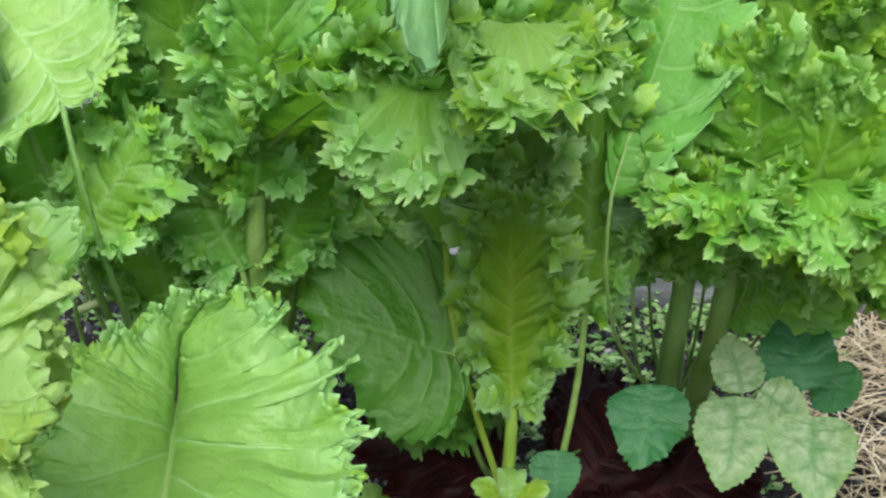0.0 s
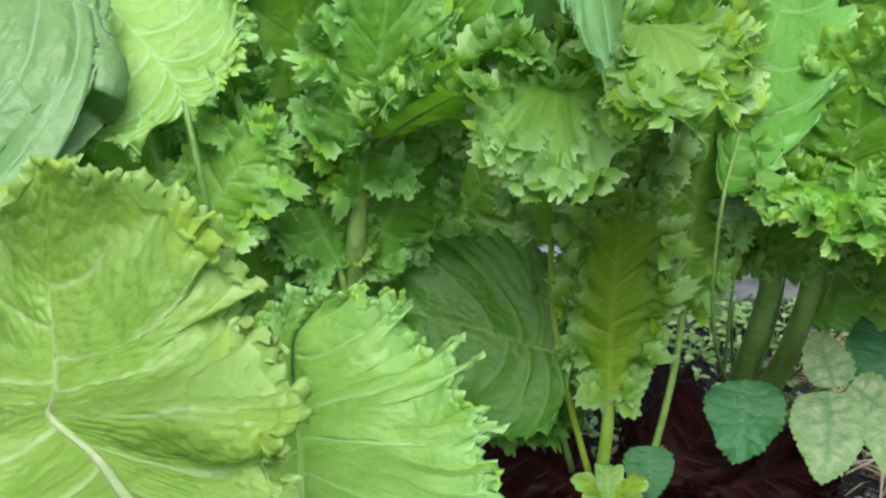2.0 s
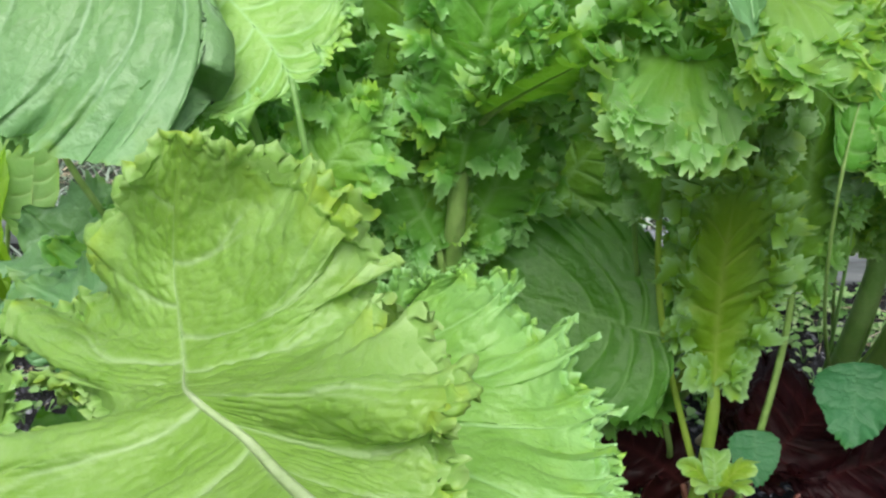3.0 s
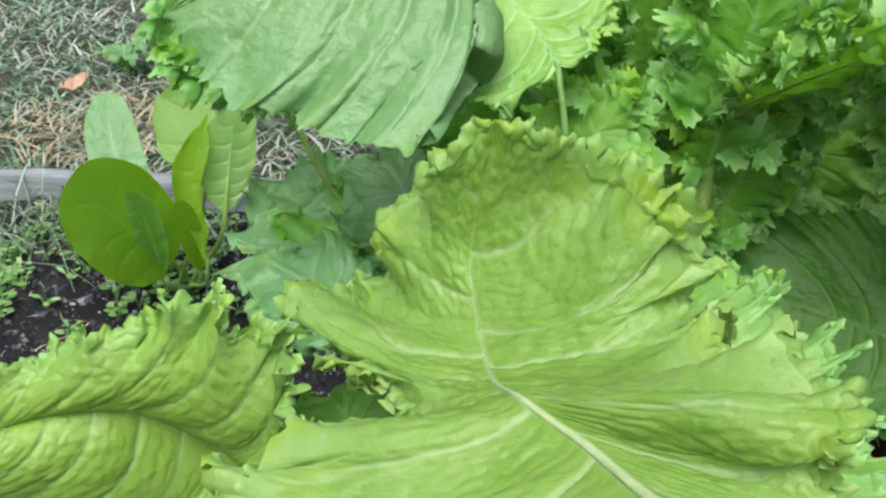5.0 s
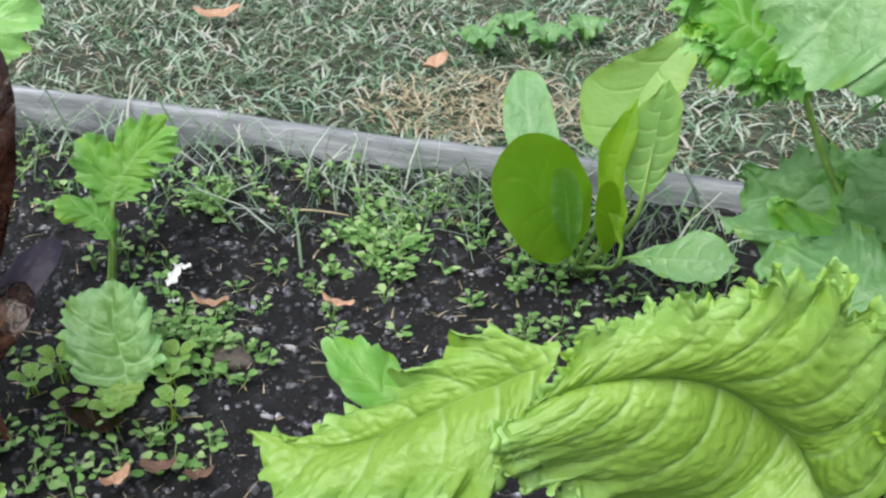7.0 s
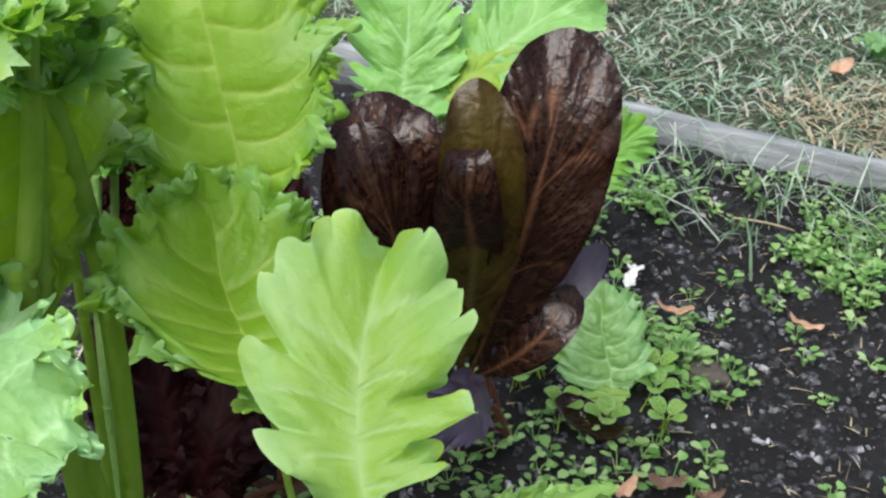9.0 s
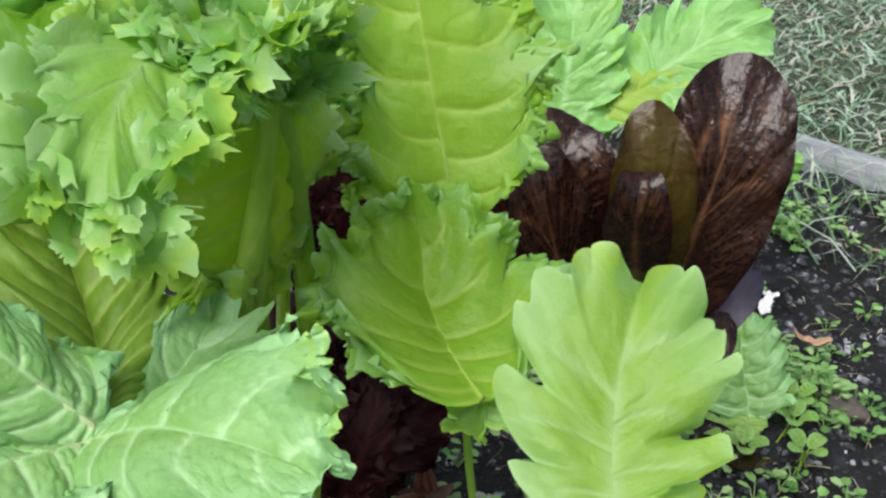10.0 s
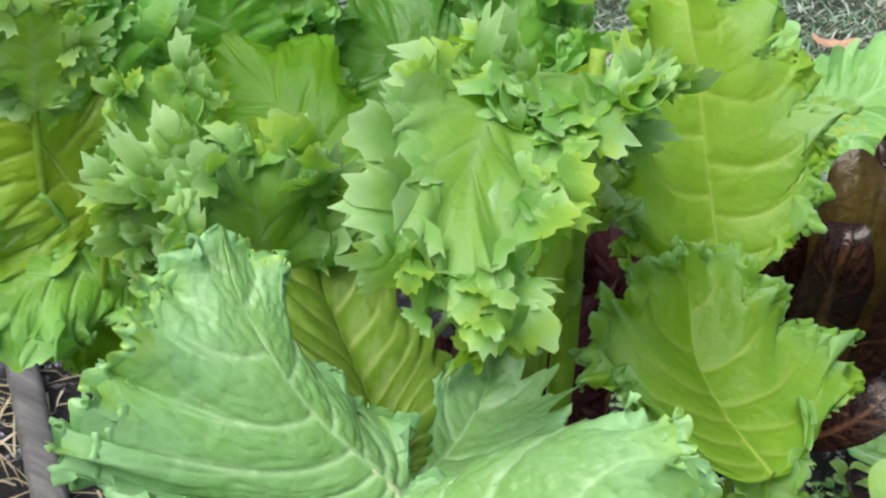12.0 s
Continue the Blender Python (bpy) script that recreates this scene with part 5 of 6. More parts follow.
broad_leaf(plant_L4, "mintlight", [(-1.084, 0.977, 0.009), (-1.092, 0.992, 0.028), (-1.104, 1.005, 0.047), (-1.115, 1.020, 0.068), (-1.122, 1.046, 0.096)],
           [(-1.091, 0.966, 0.013), (-1.137, 0.966, 0.028), (-1.158, 0.987, 0.054), (-1.163, 1.015, 0.084), (-1.122, 1.046, 0.096)],
           [(-1.076, 0.977, 0.014), (-1.057, 0.999, 0.032), (-1.061, 1.020, 0.061), (-1.084, 1.042, 0.089), (-1.122, 1.046, 0.096)], veins=5, lag=1.4, stalk=0.0018, arch=(0.10, 0.10), bulge=0.0030, quilt=0.0016, cell=0.012, teeth=(0.006, 0.012), bays=(0.03, 0.006), ruffle=(0.022, 0.005))
leaf(plant_M, "lobed", "green", (-1.280, 0.884, 0.295), (-1.286, 0.917, 0.350), (-1.302, 0.954, 0.418), 0.108, side=(0.932, 0.359, -0.042))
leaf(plant_M, "lobed", "green", (-1.241, 0.918, 0.318), (-1.199, 0.972, 0.371), (-1.144, 1.020, 0.403), 0.098, side=(0.788, -0.288, -0.544))
leaf(plant_M, "lobed", "lime", (-1.248, 0.911, 0.313), (-1.229, 0.937, 0.340), (-1.197, 0.960, 0.350), 0.054, side=(0.738, -0.344, -0.580))
leaf(plant_S, "curly", "dark", (-1.276, 0.488, 0.434), (-1.281, 0.513, 0.476), (-1.291, 0.537, 0.520), 0.048, side=(0.862, 0.492, -0.120), stalk=0.004, root=(-1.265, 0.450, 0.0))
leaf(plant_R, "big_curl", "mint", (-1.212, 0.383, 0.554), (-1.208, 0.299, 0.583), (-1.175, 0.237, 0.544), 0.062, side=(-0.896, -0.248, 0.369), stalk=0.0058)
leaf(plant_R, "big_curl", "mint", (-1.216, 0.393, 0.533), (-1.206, 0.365, 0.581), (-1.185, 0.313, 0.587), 0.077, side=(0.859, 0.509, 0.058))
leaf(plant_S, "frill", "mint", (-1.113, 0.404, 0.422), (-1.103, 0.393, 0.416), (-1.092, 0.381, 0.410), 0.040, side=(-0.773, -0.621, -0.128), stalk=0.002, root=(-1.060, 0.400, 0.0))
leaf(plant_P, "lobed", "mint", (-0.989, 0.268, 0.476), (-1.009, 0.301, 0.503), (-1.017, 0.344, 0.535), 0.079, side=(0.935, 0.354, -0.014), cup=0.1, fold=0.15, stalk=0.004)
leaf(plant_P, "toothed", "fresh", (-1.070, 0.559, 0.146), (-1.030, 0.598, 0.171), (-0.988, 0.625, 0.175), 0.058, side=(0.633, -0.551, -0.544), stalk=0.002)
leaf(plant_U, "frill", "lime", (-1.426, 0.324, 0.447), (-1.452, 0.307, 0.501), (-1.485, 0.293, 0.547), 0.129, side=(0.212, 0.891, 0.401), stalk=0.005, front=True)
leaf(plant_U, "toothed", "olive", (-1.326, 0.399, 0.475), (-1.378, 0.403, 0.504), (-1.429, 0.407, 0.514), 0.077, side=(0.249, 0.832, 0.495))
leaf(plant_U, "big_curl", "mint", (-1.337, 0.342, 0.420), (-1.325, 0.318, 0.492), (-1.334, 0.313, 0.532), 0.073, side=(0.631, 0.757, 0.171))
leaf(plant_U, "curly", "mid", (-1.424, 0.423, 0.474), (-1.426, 0.418, 0.527), (-1.434, 0.419, 0.576), 0.118, side=(0.701, 0.707, 0.096))
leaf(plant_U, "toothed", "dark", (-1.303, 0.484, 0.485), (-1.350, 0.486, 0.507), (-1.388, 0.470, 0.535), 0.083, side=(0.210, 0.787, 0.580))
leaf(plant_U, "curly", "mid", (-1.284, 0.514, 0.456), (-1.307, 0.524, 0.508), (-1.326, 0.535, 0.561), 0.072, side=(0.786, 0.588, 0.191))
leaf(plant_U, "frill", "mid", (-1.409, 0.328, 0.418), (-1.427, 0.294, 0.441), (-1.445, 0.260, 0.426), 0.065, side=(-0.656, 0.420, 0.627))
leaf(plant_U, "toothed", "olive", (-1.440, 0.336, 0.416), (-1.434, 0.316, 0.401), (-1.424, 0.297, 0.384), 0.044, side=(-0.836, -0.509, 0.207))
leaf(plant_U, "curly", "mid", (-1.469, 0.344, 0.453), (-1.441, 0.349, 0.516), (-1.424, 0.357, 0.553), 0.072, side=(0.866, 0.269, -0.422))
leaf(plant_U, "curly", "mid", (-1.454, 0.399, 0.403), (-1.484, 0.411, 0.446), (-1.510, 0.411, 0.507), 0.135, side=(0.546, 0.816, 0.191))
leaf(plant_U, "curly", "mid", (-1.367, 0.452, 0.410), (-1.397, 0.460, 0.448), (-1.426, 0.476, 0.496), 0.122, side=(0.627, 0.747, 0.223))
leaf(plant_U, "big_curl", "mint", (-1.370, 0.319, 0.451), (-1.360, 0.309, 0.489), (-1.366, 0.299, 0.517), 0.059, side=(0.535, 0.817, 0.214))
leaf(plant_U, "big_curl", "mint", (-1.399, 0.304, 0.493), (-1.377, 0.311, 0.525), (-1.370, 0.309, 0.555), 0.043, side=(0.880, 0.200, -0.431))
leaf(plant_U, "big_curl", "mint", (-1.441, 0.299, 0.519), (-1.435, 0.297, 0.551), (-1.431, 0.293, 0.582), 0.043, side=(0.697, 0.715, -0.053))
leaf(plant_U, "curly", "mid", (-1.337, 0.524, 0.435), (-1.358, 0.541, 0.477), (-1.379, 0.555, 0.535), 0.111, side=(0.782, 0.605, 0.149))
leaf(plant_X0, "frill", "maroon", (0.015, 0.885, 0.107), (-0.032, 0.935, 0.115), (-0.106, 0.961, 0.119), 0.079, side=(0.492, 0.705, 0.512))
leaf(plant_X0, "frill", "maroon", (0.071, 0.885, 0.111), (0.097, 0.960, 0.127), (0.111, 1.055, 0.138), 0.065, side=(0.975, -0.218, -0.046))
leaf(plant_X0, "frill", "maroon", (0.106, 0.862, 0.112), (0.164, 0.879, 0.126), (0.232, 0.880, 0.130), 0.075, side=(0.193, -0.825, -0.532))
leaf(plant_X0, "frill", "maroon", (0.070, 0.877, 0.118), (0.110, 0.902, 0.145), (0.151, 0.951, 0.156), 0.085, side=(0.719, -0.607, -0.339))
leaf(plant_X9, "curly", "maroon", (-1.315, 0.588, 0.102), (-1.333, 0.603, 0.157), (-1.357, 0.623, 0.226), 0.061, side=(0.748, 0.660, 0.065))
leaf(plant_X9, "curly", "maroon", (-1.308, 0.592, 0.103), (-1.289, 0.598, 0.157), (-1.297, 0.639, 0.206), 0.047, side=(0.946, 0.245, -0.210))
leaf(plant_X9, "curly", "maroon", (-1.389, 0.666, 0.238), (-1.393, 0.673, 0.290), (-1.393, 0.702, 0.336), 0.039, side=(0.879, 0.458, -0.132))
leaf(plant_X9, "frill", "maroon", (-1.329, 0.601, 0.092), (-1.378, 0.622, 0.161), (-1.403, 0.668, 0.211), 0.058, side=(0.731, 0.679, 0.064))
leaf(plant_X9, "curly", "maroon", (-1.389, 0.681, 0.220), (-1.406, 0.678, 0.269), (-1.408, 0.680, 0.313), 0.049, side=(0.679, 0.720, 0.142))
leaf(plant_X9, "curly", "maroon", (-1.371, 0.680, 0.247), (-1.373, 0.685, 0.295), (-1.395, 0.699, 0.352), 0.039, side=(0.774, 0.630, 0.065))
leaf(plant_X9, "frill", "maroon", (-1.315, 0.588, 0.102), (-1.335, 0.628, 0.139), (-1.361, 0.669, 0.181), 0.076, side=(0.852, 0.521, -0.042))
leaf(plant_X9, "frill", "maroon", (-1.286, 0.703, 0.225), (-1.302, 0.711, 0.291), (-1.332, 0.752, 0.336), 0.051, side=(0.858, 0.493, 0.144))
leaf(plant_X9, "frill", "maroon", (-1.290, 0.646, 0.183), (-1.312, 0.673, 0.241), (-1.330, 0.702, 0.300), 0.064, side=(0.886, 0.457, 0.077))
leaf(plant_V, "heart", "balm", (0.127, 0.851, 0.245), (0.122, 0.825, 0.227), (0.108, 0.797, 0.205), 0.060, side=(-0.955, 0.291, 0.060), stalk=0.0012, fold=0.16)
leaf(plant_V, "heart", "balm_pale", (0.198, 0.846, 0.239), (0.195, 0.860, 0.254), (0.190, 0.879, 0.270), 0.037, side=(0.969, 0.027, 0.247), stalk=0.0012, fold=0.16)
leaf(plant_V, "heart", "balm", (0.247, 0.854, 0.235), (0.246, 0.875, 0.254), (0.253, 0.915, 0.267), 0.062, side=(0.976, -0.170, 0.138), stalk=0.0012, fold=0.16)
leaf(plant_V, "heart", "balm_pale", (0.189, 0.837, 0.242), (0.182, 0.804, 0.222), (0.169, 0.772, 0.202), 0.054, side=(-0.956, 0.294, 0.002), stalk=0.0012, fold=0.16)
leaf(plant_V, "heart", "balm_pale", (0.211, 0.847, 0.241), (0.227, 0.837, 0.232), (0.243, 0.825, 0.221), 0.034, side=(-0.696, -0.480, -0.535), stalk=0.0012, fold=0.16)
leaf(plant_V, "heart", "balm_pale", (0.246, 0.820, 0.234), (0.239, 0.790, 0.219), (0.237, 0.758, 0.200), 0.060, side=(-0.971, 0.209, -0.116), stalk=0.0012, fold=0.16)
leaf(plant_V, "heart", "balm", (0.058, 0.854, 0.182), (0.057, 0.837, 0.169), (0.056, 0.819, 0.156), 0.038, side=(-0.995, 0.096, -0.027), stalk=0.0012, fold=0.16)
leaf(plant_V, "heart", "balm", (0.290, 0.906, 0.228), (0.282, 0.887, 0.213), (0.265, 0.873, 0.207), 0.041, side=(-0.831, 0.534, 0.156), stalk=0.0012, fold=0.16)
leaf(plant_G, "curly", "mid", (-0.316, 0.904, 0.364), (-0.344, 0.929, 0.410), (-0.364, 0.952, 0.453), 0.086, side=(0.894, 0.349, 0.282), stalk=0.0016)
leaf(plant_G, "toothed", "blue", (-0.396, 0.798, 0.298), (-0.439, 0.829, 0.314), (-0.486, 0.864, 0.318), 0.079, side=(0.599, 0.668, 0.442), stalk=0.0016)


# broad leaves
broad_leaf(plant_F, "light", [(-0.245, 0.409, 0.471), (-0.264, 0.448, 0.460), (-0.283, 0.484, 0.454), (-0.306, 0.511, 0.454), (-0.315, 0.538, 0.441), (-0.320, 0.561, 0.431), (-0.323, 0.581, 0.428), (-0.328, 0.607, 0.433), (-0.332, 0.630, 0.464), (-0.321, 0.618, 0.536)],
           [(-0.331, 0.394, 0.431), (-0.422, 0.456, 0.384), (-0.436, 0.491, 0.398), (-0.434, 0.517, 0.414), (-0.366, 0.545, 0.418), (-0.412, 0.640, 0.387), (-0.425, 0.667, 0.406), (-0.387, 0.677, 0.430), (-0.355, 0.637, 0.501), (-0.321, 0.618, 0.536)],
           [(-0.218, 0.392, 0.478), (-0.198, 0.414, 0.476), (-0.197, 0.430, 0.483), (-0.194, 0.438, 0.499), (-0.196, 0.460, 0.507), (-0.218, 0.546, 0.468), (-0.229, 0.589, 0.475), (-0.235, 0.586, 0.511), (-0.274, 0.604, 0.527), (-0.321, 0.618, 0.536)], veins=8, lag=1.0, front=True, stalk=0.0030, bulge=0.0015, quilt=0.0016, cell=0.008, teeth=(0.005, 0.010), bays=(0.04, 0.006), ruffle=(0.030, 0.006), frill=(0.0080, 0.012, 0.0045, 0.9), holes=((-1, 0.24, 0.72, 0.006),))
broad_leaf(plant_E, "green", [(-0.199, 0.589, 0.288), (-0.207, 0.658, 0.289), (-0.210, 0.705, 0.291), (-0.212, 0.722, 0.292), (-0.214, 0.744, 0.290), (-0.217, 0.774, 0.293), (-0.217, 0.808, 0.315), (-0.189, 0.796, 0.362)],
           [(-0.210, 0.568, 0.288), (-0.284, 0.617, 0.284), (-0.288, 0.652, 0.309), (-0.289, 0.697, 0.330), (-0.280, 0.738, 0.345), (-0.252, 0.770, 0.345), (-0.225, 0.801, 0.344), (-0.189, 0.796, 0.362)],
           [(-0.180, 0.566, 0.288), (-0.117, 0.605, 0.287), (-0.092, 0.642, 0.297), (-0.090, 0.711, 0.299), (-0.099, 0.736, 0.325), (-0.124, 0.771, 0.346), (-0.163, 0.784, 0.363), (-0.189, 0.796, 0.362)], veins=5, lag=1.0, stalk=0.004, bulge=0.0010, quilt=0.0010, cell=0.010, ridge=-0.8, teeth=(0.012, 0.014), bays=(0.035, 0.008), ruffle=(0.024, 0.004), curl=0.9, arch=(0.10, 0.12), frill=(0.0080, 0.011, 0.0045, 0.9))
broad_leaf(plant_F, "fresh", [(-0.451, 0.647, 0.268), (-0.472, 0.670, 0.292), (-0.498, 0.664, 0.317), (-0.525, 0.655, 0.335), (-0.555, 0.645, 0.341), (-0.581, 0.636, 0.340), (-0.604, 0.625, 0.335), (-0.624, 0.610, 0.330)],
           [(-0.423, 0.631, 0.319), (-0.423, 0.628, 0.355), (-0.427, 0.635, 0.378), (-0.439, 0.641, 0.405), (-0.478, 0.657, 0.414), (-0.527, 0.653, 0.394), (-0.585, 0.648, 0.372), (-0.624, 0.610, 0.330)],
           [(-0.488, 0.626, 0.236), (-0.531, 0.650, 0.224), (-0.573, 0.652, 0.234), (-0.601, 0.629, 0.258), (-0.623, 0.611, 0.280), (-0.635, 0.600, 0.303), (-0.638, 0.597, 0.319), (-0.624, 0.610, 0.330)], veins=9, stalk=0.003, arch=(0.16, 0.12), bulge=0.0013, quilt=0.0011, cell=0.009, lag=1.15, stem=False, frill=(0.0075, 0.012, 0.0045, 0.9), teeth=(0.009, 0.012), bays=(0.04, 0.007), ruffle=(0.028, 0.006))
broad_leaf(plant_F, "fresh", [(-0.615, 0.656, 0.334), (-0.649, 0.654, 0.313), (-0.688, 0.644, 0.292), (-0.725, 0.635, 0.271), (-0.763, 0.628, 0.264), (-0.800, 0.628, 0.270)],
           [(-0.615, 0.662, 0.346), (-0.676, 0.666, 0.337), (-0.713, 0.658, 0.307), (-0.734, 0.653, 0.286), (-0.766, 0.638, 0.273), (-0.800, 0.628, 0.270)],
           [(-0.635, 0.622, 0.293), (-0.644, 0.605, 0.267), (-0.661, 0.593, 0.253), (-0.711, 0.587, 0.243), (-0.773, 0.591, 0.235), (-0.800, 0.628, 0.270)], veins=6, stalk=0.0025, arch=(0.10, 0.14), bulge=0.0014, quilt=0.0012, teeth=(0.008, 0.012), bays=(0.03, 0.007), ruffle=(0.022, 0.005), curl=0.8, stem=False)
broad_leaf(plant_Q, "mintlight", [(-1.207, 0.253, 0.446), (-1.220, 0.246, 0.460), (-1.236, 0.238, 0.477), (-1.253, 0.233, 0.500), (-1.271, 0.236, 0.519), (-1.287, 0.245, 0.539)],
           [(-1.202, 0.239, 0.441), (-1.229, 0.202, 0.447), (-1.289, 0.158, 0.481), (-1.287, 0.179, 0.500), (-1.289, 0.208, 0.526), (-1.287, 0.245, 0.539)],
           [(-1.211, 0.268, 0.442), (-1.238, 0.276, 0.456), (-1.248, 0.265, 0.468), (-1.258, 0.253, 0.498), (-1.272, 0.254, 0.522), (-1.287, 0.245, 0.539)], veins=7, lag=2.0, stalk=0.0024, arch=(0.05, 0.05), bulge=0.0010, quilt=0.0008, cell=0.007, teeth=(0.008, 0.010), bays=(0.03, 0.006), ruffle=(0.022, 0.004), frill=(0.0060, 0.012, 0.0045, 0.7))
# inner lobe of the bright leaf, its shade given by the darker tissue
broad_leaf(plant_Q, "shaded_lobe", [(-1.215, 0.270, 0.438), (-1.241, 0.296, 0.429), (-1.271, 0.320, 0.431), (-1.299, 0.339, 0.443), (-1.323, 0.352, 0.462), (-1.339, 0.356, 0.482)],
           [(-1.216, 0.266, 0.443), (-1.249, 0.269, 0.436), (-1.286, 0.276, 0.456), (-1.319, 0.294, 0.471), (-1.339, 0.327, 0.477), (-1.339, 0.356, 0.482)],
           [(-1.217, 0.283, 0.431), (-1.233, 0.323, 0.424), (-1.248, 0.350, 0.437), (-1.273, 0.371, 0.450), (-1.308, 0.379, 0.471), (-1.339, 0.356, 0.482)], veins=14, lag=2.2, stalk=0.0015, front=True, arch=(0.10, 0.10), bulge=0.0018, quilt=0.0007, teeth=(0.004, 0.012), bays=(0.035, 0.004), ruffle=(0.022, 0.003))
broad_leaf(plant_Q, "mintlight", [(-1.207, 0.251, 0.440), (-1.210, 0.279, 0.434), (-1.212, 0.310, 0.432), (-1.214, 0.333, 0.442), (-1.217, 0.352, 0.458)],
           [(-1.211, 0.260, 0.437), (-1.229, 0.297, 0.427), (-1.232, 0.317, 0.434), (-1.235, 0.342, 0.456), (-1.217, 0.352, 0.458)],
           [(-1.188, 0.257, 0.444), (-1.171, 0.281, 0.446), (-1.165, 0.315, 0.451), (-1.184, 0.340, 0.454), (-1.217, 0.352, 0.458)], veins=5, lag=2.0, stalk=0.0018, bulge=0.0012, quilt=0.0007, teeth=(0.013, 0.017), bays=(0.04, 0.005), ruffle=(0.026, 0.003), stem=False)
broad_leaf(plant_Q, "mintlight", [(-1.205, 0.246, 0.442), (-1.174, 0.249, 0.460), (-1.142, 0.247, 0.471), (-1.113, 0.243, 0.479), (-1.085, 0.235, 0.485)],
           [(-1.204, 0.261, 0.443), (-1.166, 0.270, 0.464), (-1.141, 0.285, 0.494), (-1.103, 0.274, 0.507), (-1.085, 0.235, 0.485)],
           [(-1.188, 0.223, 0.443), (-1.155, 0.199, 0.451), (-1.115, 0.197, 0.463), (-1.088, 0.208, 0.479), (-1.085, 0.235, 0.485)], veins=6, lag=2.2, stalk=0.0022, arch=(0.06, 0.06), bulge=0.0014, quilt=0.0012, cell=0.007, teeth=(0.010, 0.012), bays=(0.028, 0.008), ruffle=(0.022, 0.005), frill=(0.0060, 0.012, 0.0045, 0.7), stem=False)
broad_leaf(plant_Q, "mintlight", [(-1.204, 0.242, 0.444), (-1.210, 0.212, 0.454), (-1.217, 0.179, 0.461), (-1.222, 0.147, 0.466), (-1.224, 0.127, 0.467)],
           [(-1.211, 0.242, 0.444), (-1.222, 0.214, 0.457), (-1.233, 0.183, 0.468), (-1.239, 0.150, 0.474), (-1.224, 0.127, 0.467)],
           [(-1.185, 0.221, 0.447), (-1.169, 0.191, 0.450), (-1.166, 0.158, 0.457), (-1.183, 0.132, 0.463), (-1.224, 0.127, 0.467)], veins=6, lag=2.2, stalk=0.0022, bulge=0.0014, quilt=0.0012, cell=0.007, ruffle=(0.022, 0.004), stem=False)
broad_leaf(plant_R, "lime", [(-1.205, 0.362, 0.435), (-1.207, 0.367, 0.462), (-1.208, 0.373, 0.490), (-1.208, 0.380, 0.520), (-1.209, 0.387, 0.549), (-1.211, 0.394, 0.578)],
           [(-1.215, 0.353, 0.448), (-1.222, 0.340, 0.464), (-1.230, 0.329, 0.483), (-1.236, 0.307, 0.513), (-1.245, 0.319, 0.555), (-1.248, 0.352, 0.586)],
           [(-1.204, 0.374, 0.441), (-1.210, 0.391, 0.461), (-1.212, 0.411, 0.481), (-1.211, 0.433, 0.501), (-1.216, 0.444, 0.530), (-1.227, 0.442, 0.564)], veins=7, lag=1.3, front=True, taper=0.45, stalk=0.0060, ridge=1.0, bulge=0.0024, quilt=0.0010, teeth=(0.006, 0.013), ruffle=(0.024, 0.006), frill=(0.014, 0.018, 0.0055, 0.9))
broad_leaf(plant_G, "blue", [(-0.335, 0.860, 0.531), (-0.346, 0.865, 0.540), (-0.363, 0.866, 0.545), (-0.389, 0.866, 0.546), (-0.421, 0.864, 0.544), (-0.471, 0.860, 0.532), (-0.536, 0.847, 0.505)],
           [(-0.335, 0.877, 0.540), (-0.343, 0.893, 0.550), (-0.365, 0.896, 0.557), (-0.398, 0.895, 0.558), (-0.442, 0.890, 0.553), (-0.493, 0.879, 0.537), (-0.536, 0.847, 0.505)],
           [(-0.341, 0.840, 0.515), (-0.355, 0.778, 0.486), (-0.367, 0.745, 0.459), (-0.408, 0.762, 0.452), (-0.453, 0.785, 0.457), (-0.494, 0.803, 0.462), (-0.536, 0.847, 0.505)], veins=7, stalk=0.003, arch=(0.05, 0.12), bulge=0.0034, quilt=0.0010, cell=0.010, teeth=(0.006, 0.012), bays=(0.05, 0.006), ruffle=(0.035, 0.005), curl=0.7)
broad_leaf(plant_G, "blue", [(-0.393, 0.921, 0.278), (-0.427, 0.937, 0.285), (-0.458, 0.954, 0.294), (-0.488, 0.968, 0.307), (-0.519, 0.984, 0.324)],
           [(-0.358, 0.925, 0.296), (-0.340, 0.959, 0.329), (-0.383, 0.986, 0.348), (-0.443, 0.993, 0.349), (-0.519, 0.984, 0.324)],
           [(-0.409, 0.906, 0.277), (-0.452, 0.913, 0.282), (-0.494, 0.916, 0.280), (-0.533, 0.933, 0.290), (-0.519, 0.984, 0.324)], veins=7, stalk=0.003, arch=(0.08, 0.08), bulge=0.0020, quilt=0.0007, cell=0.012, teeth=(0.006, 0.014), bays=(0.045, 0.008), ruffle=(0.03, 0.006))
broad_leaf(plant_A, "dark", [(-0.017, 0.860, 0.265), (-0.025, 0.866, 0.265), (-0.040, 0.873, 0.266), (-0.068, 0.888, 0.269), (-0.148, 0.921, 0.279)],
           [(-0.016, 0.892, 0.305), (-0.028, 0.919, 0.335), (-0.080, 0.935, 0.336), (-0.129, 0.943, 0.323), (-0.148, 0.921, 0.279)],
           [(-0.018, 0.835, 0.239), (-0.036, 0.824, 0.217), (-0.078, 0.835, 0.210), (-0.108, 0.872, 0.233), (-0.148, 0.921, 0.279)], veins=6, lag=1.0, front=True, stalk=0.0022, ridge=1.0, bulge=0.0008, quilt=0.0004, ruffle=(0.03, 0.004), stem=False)
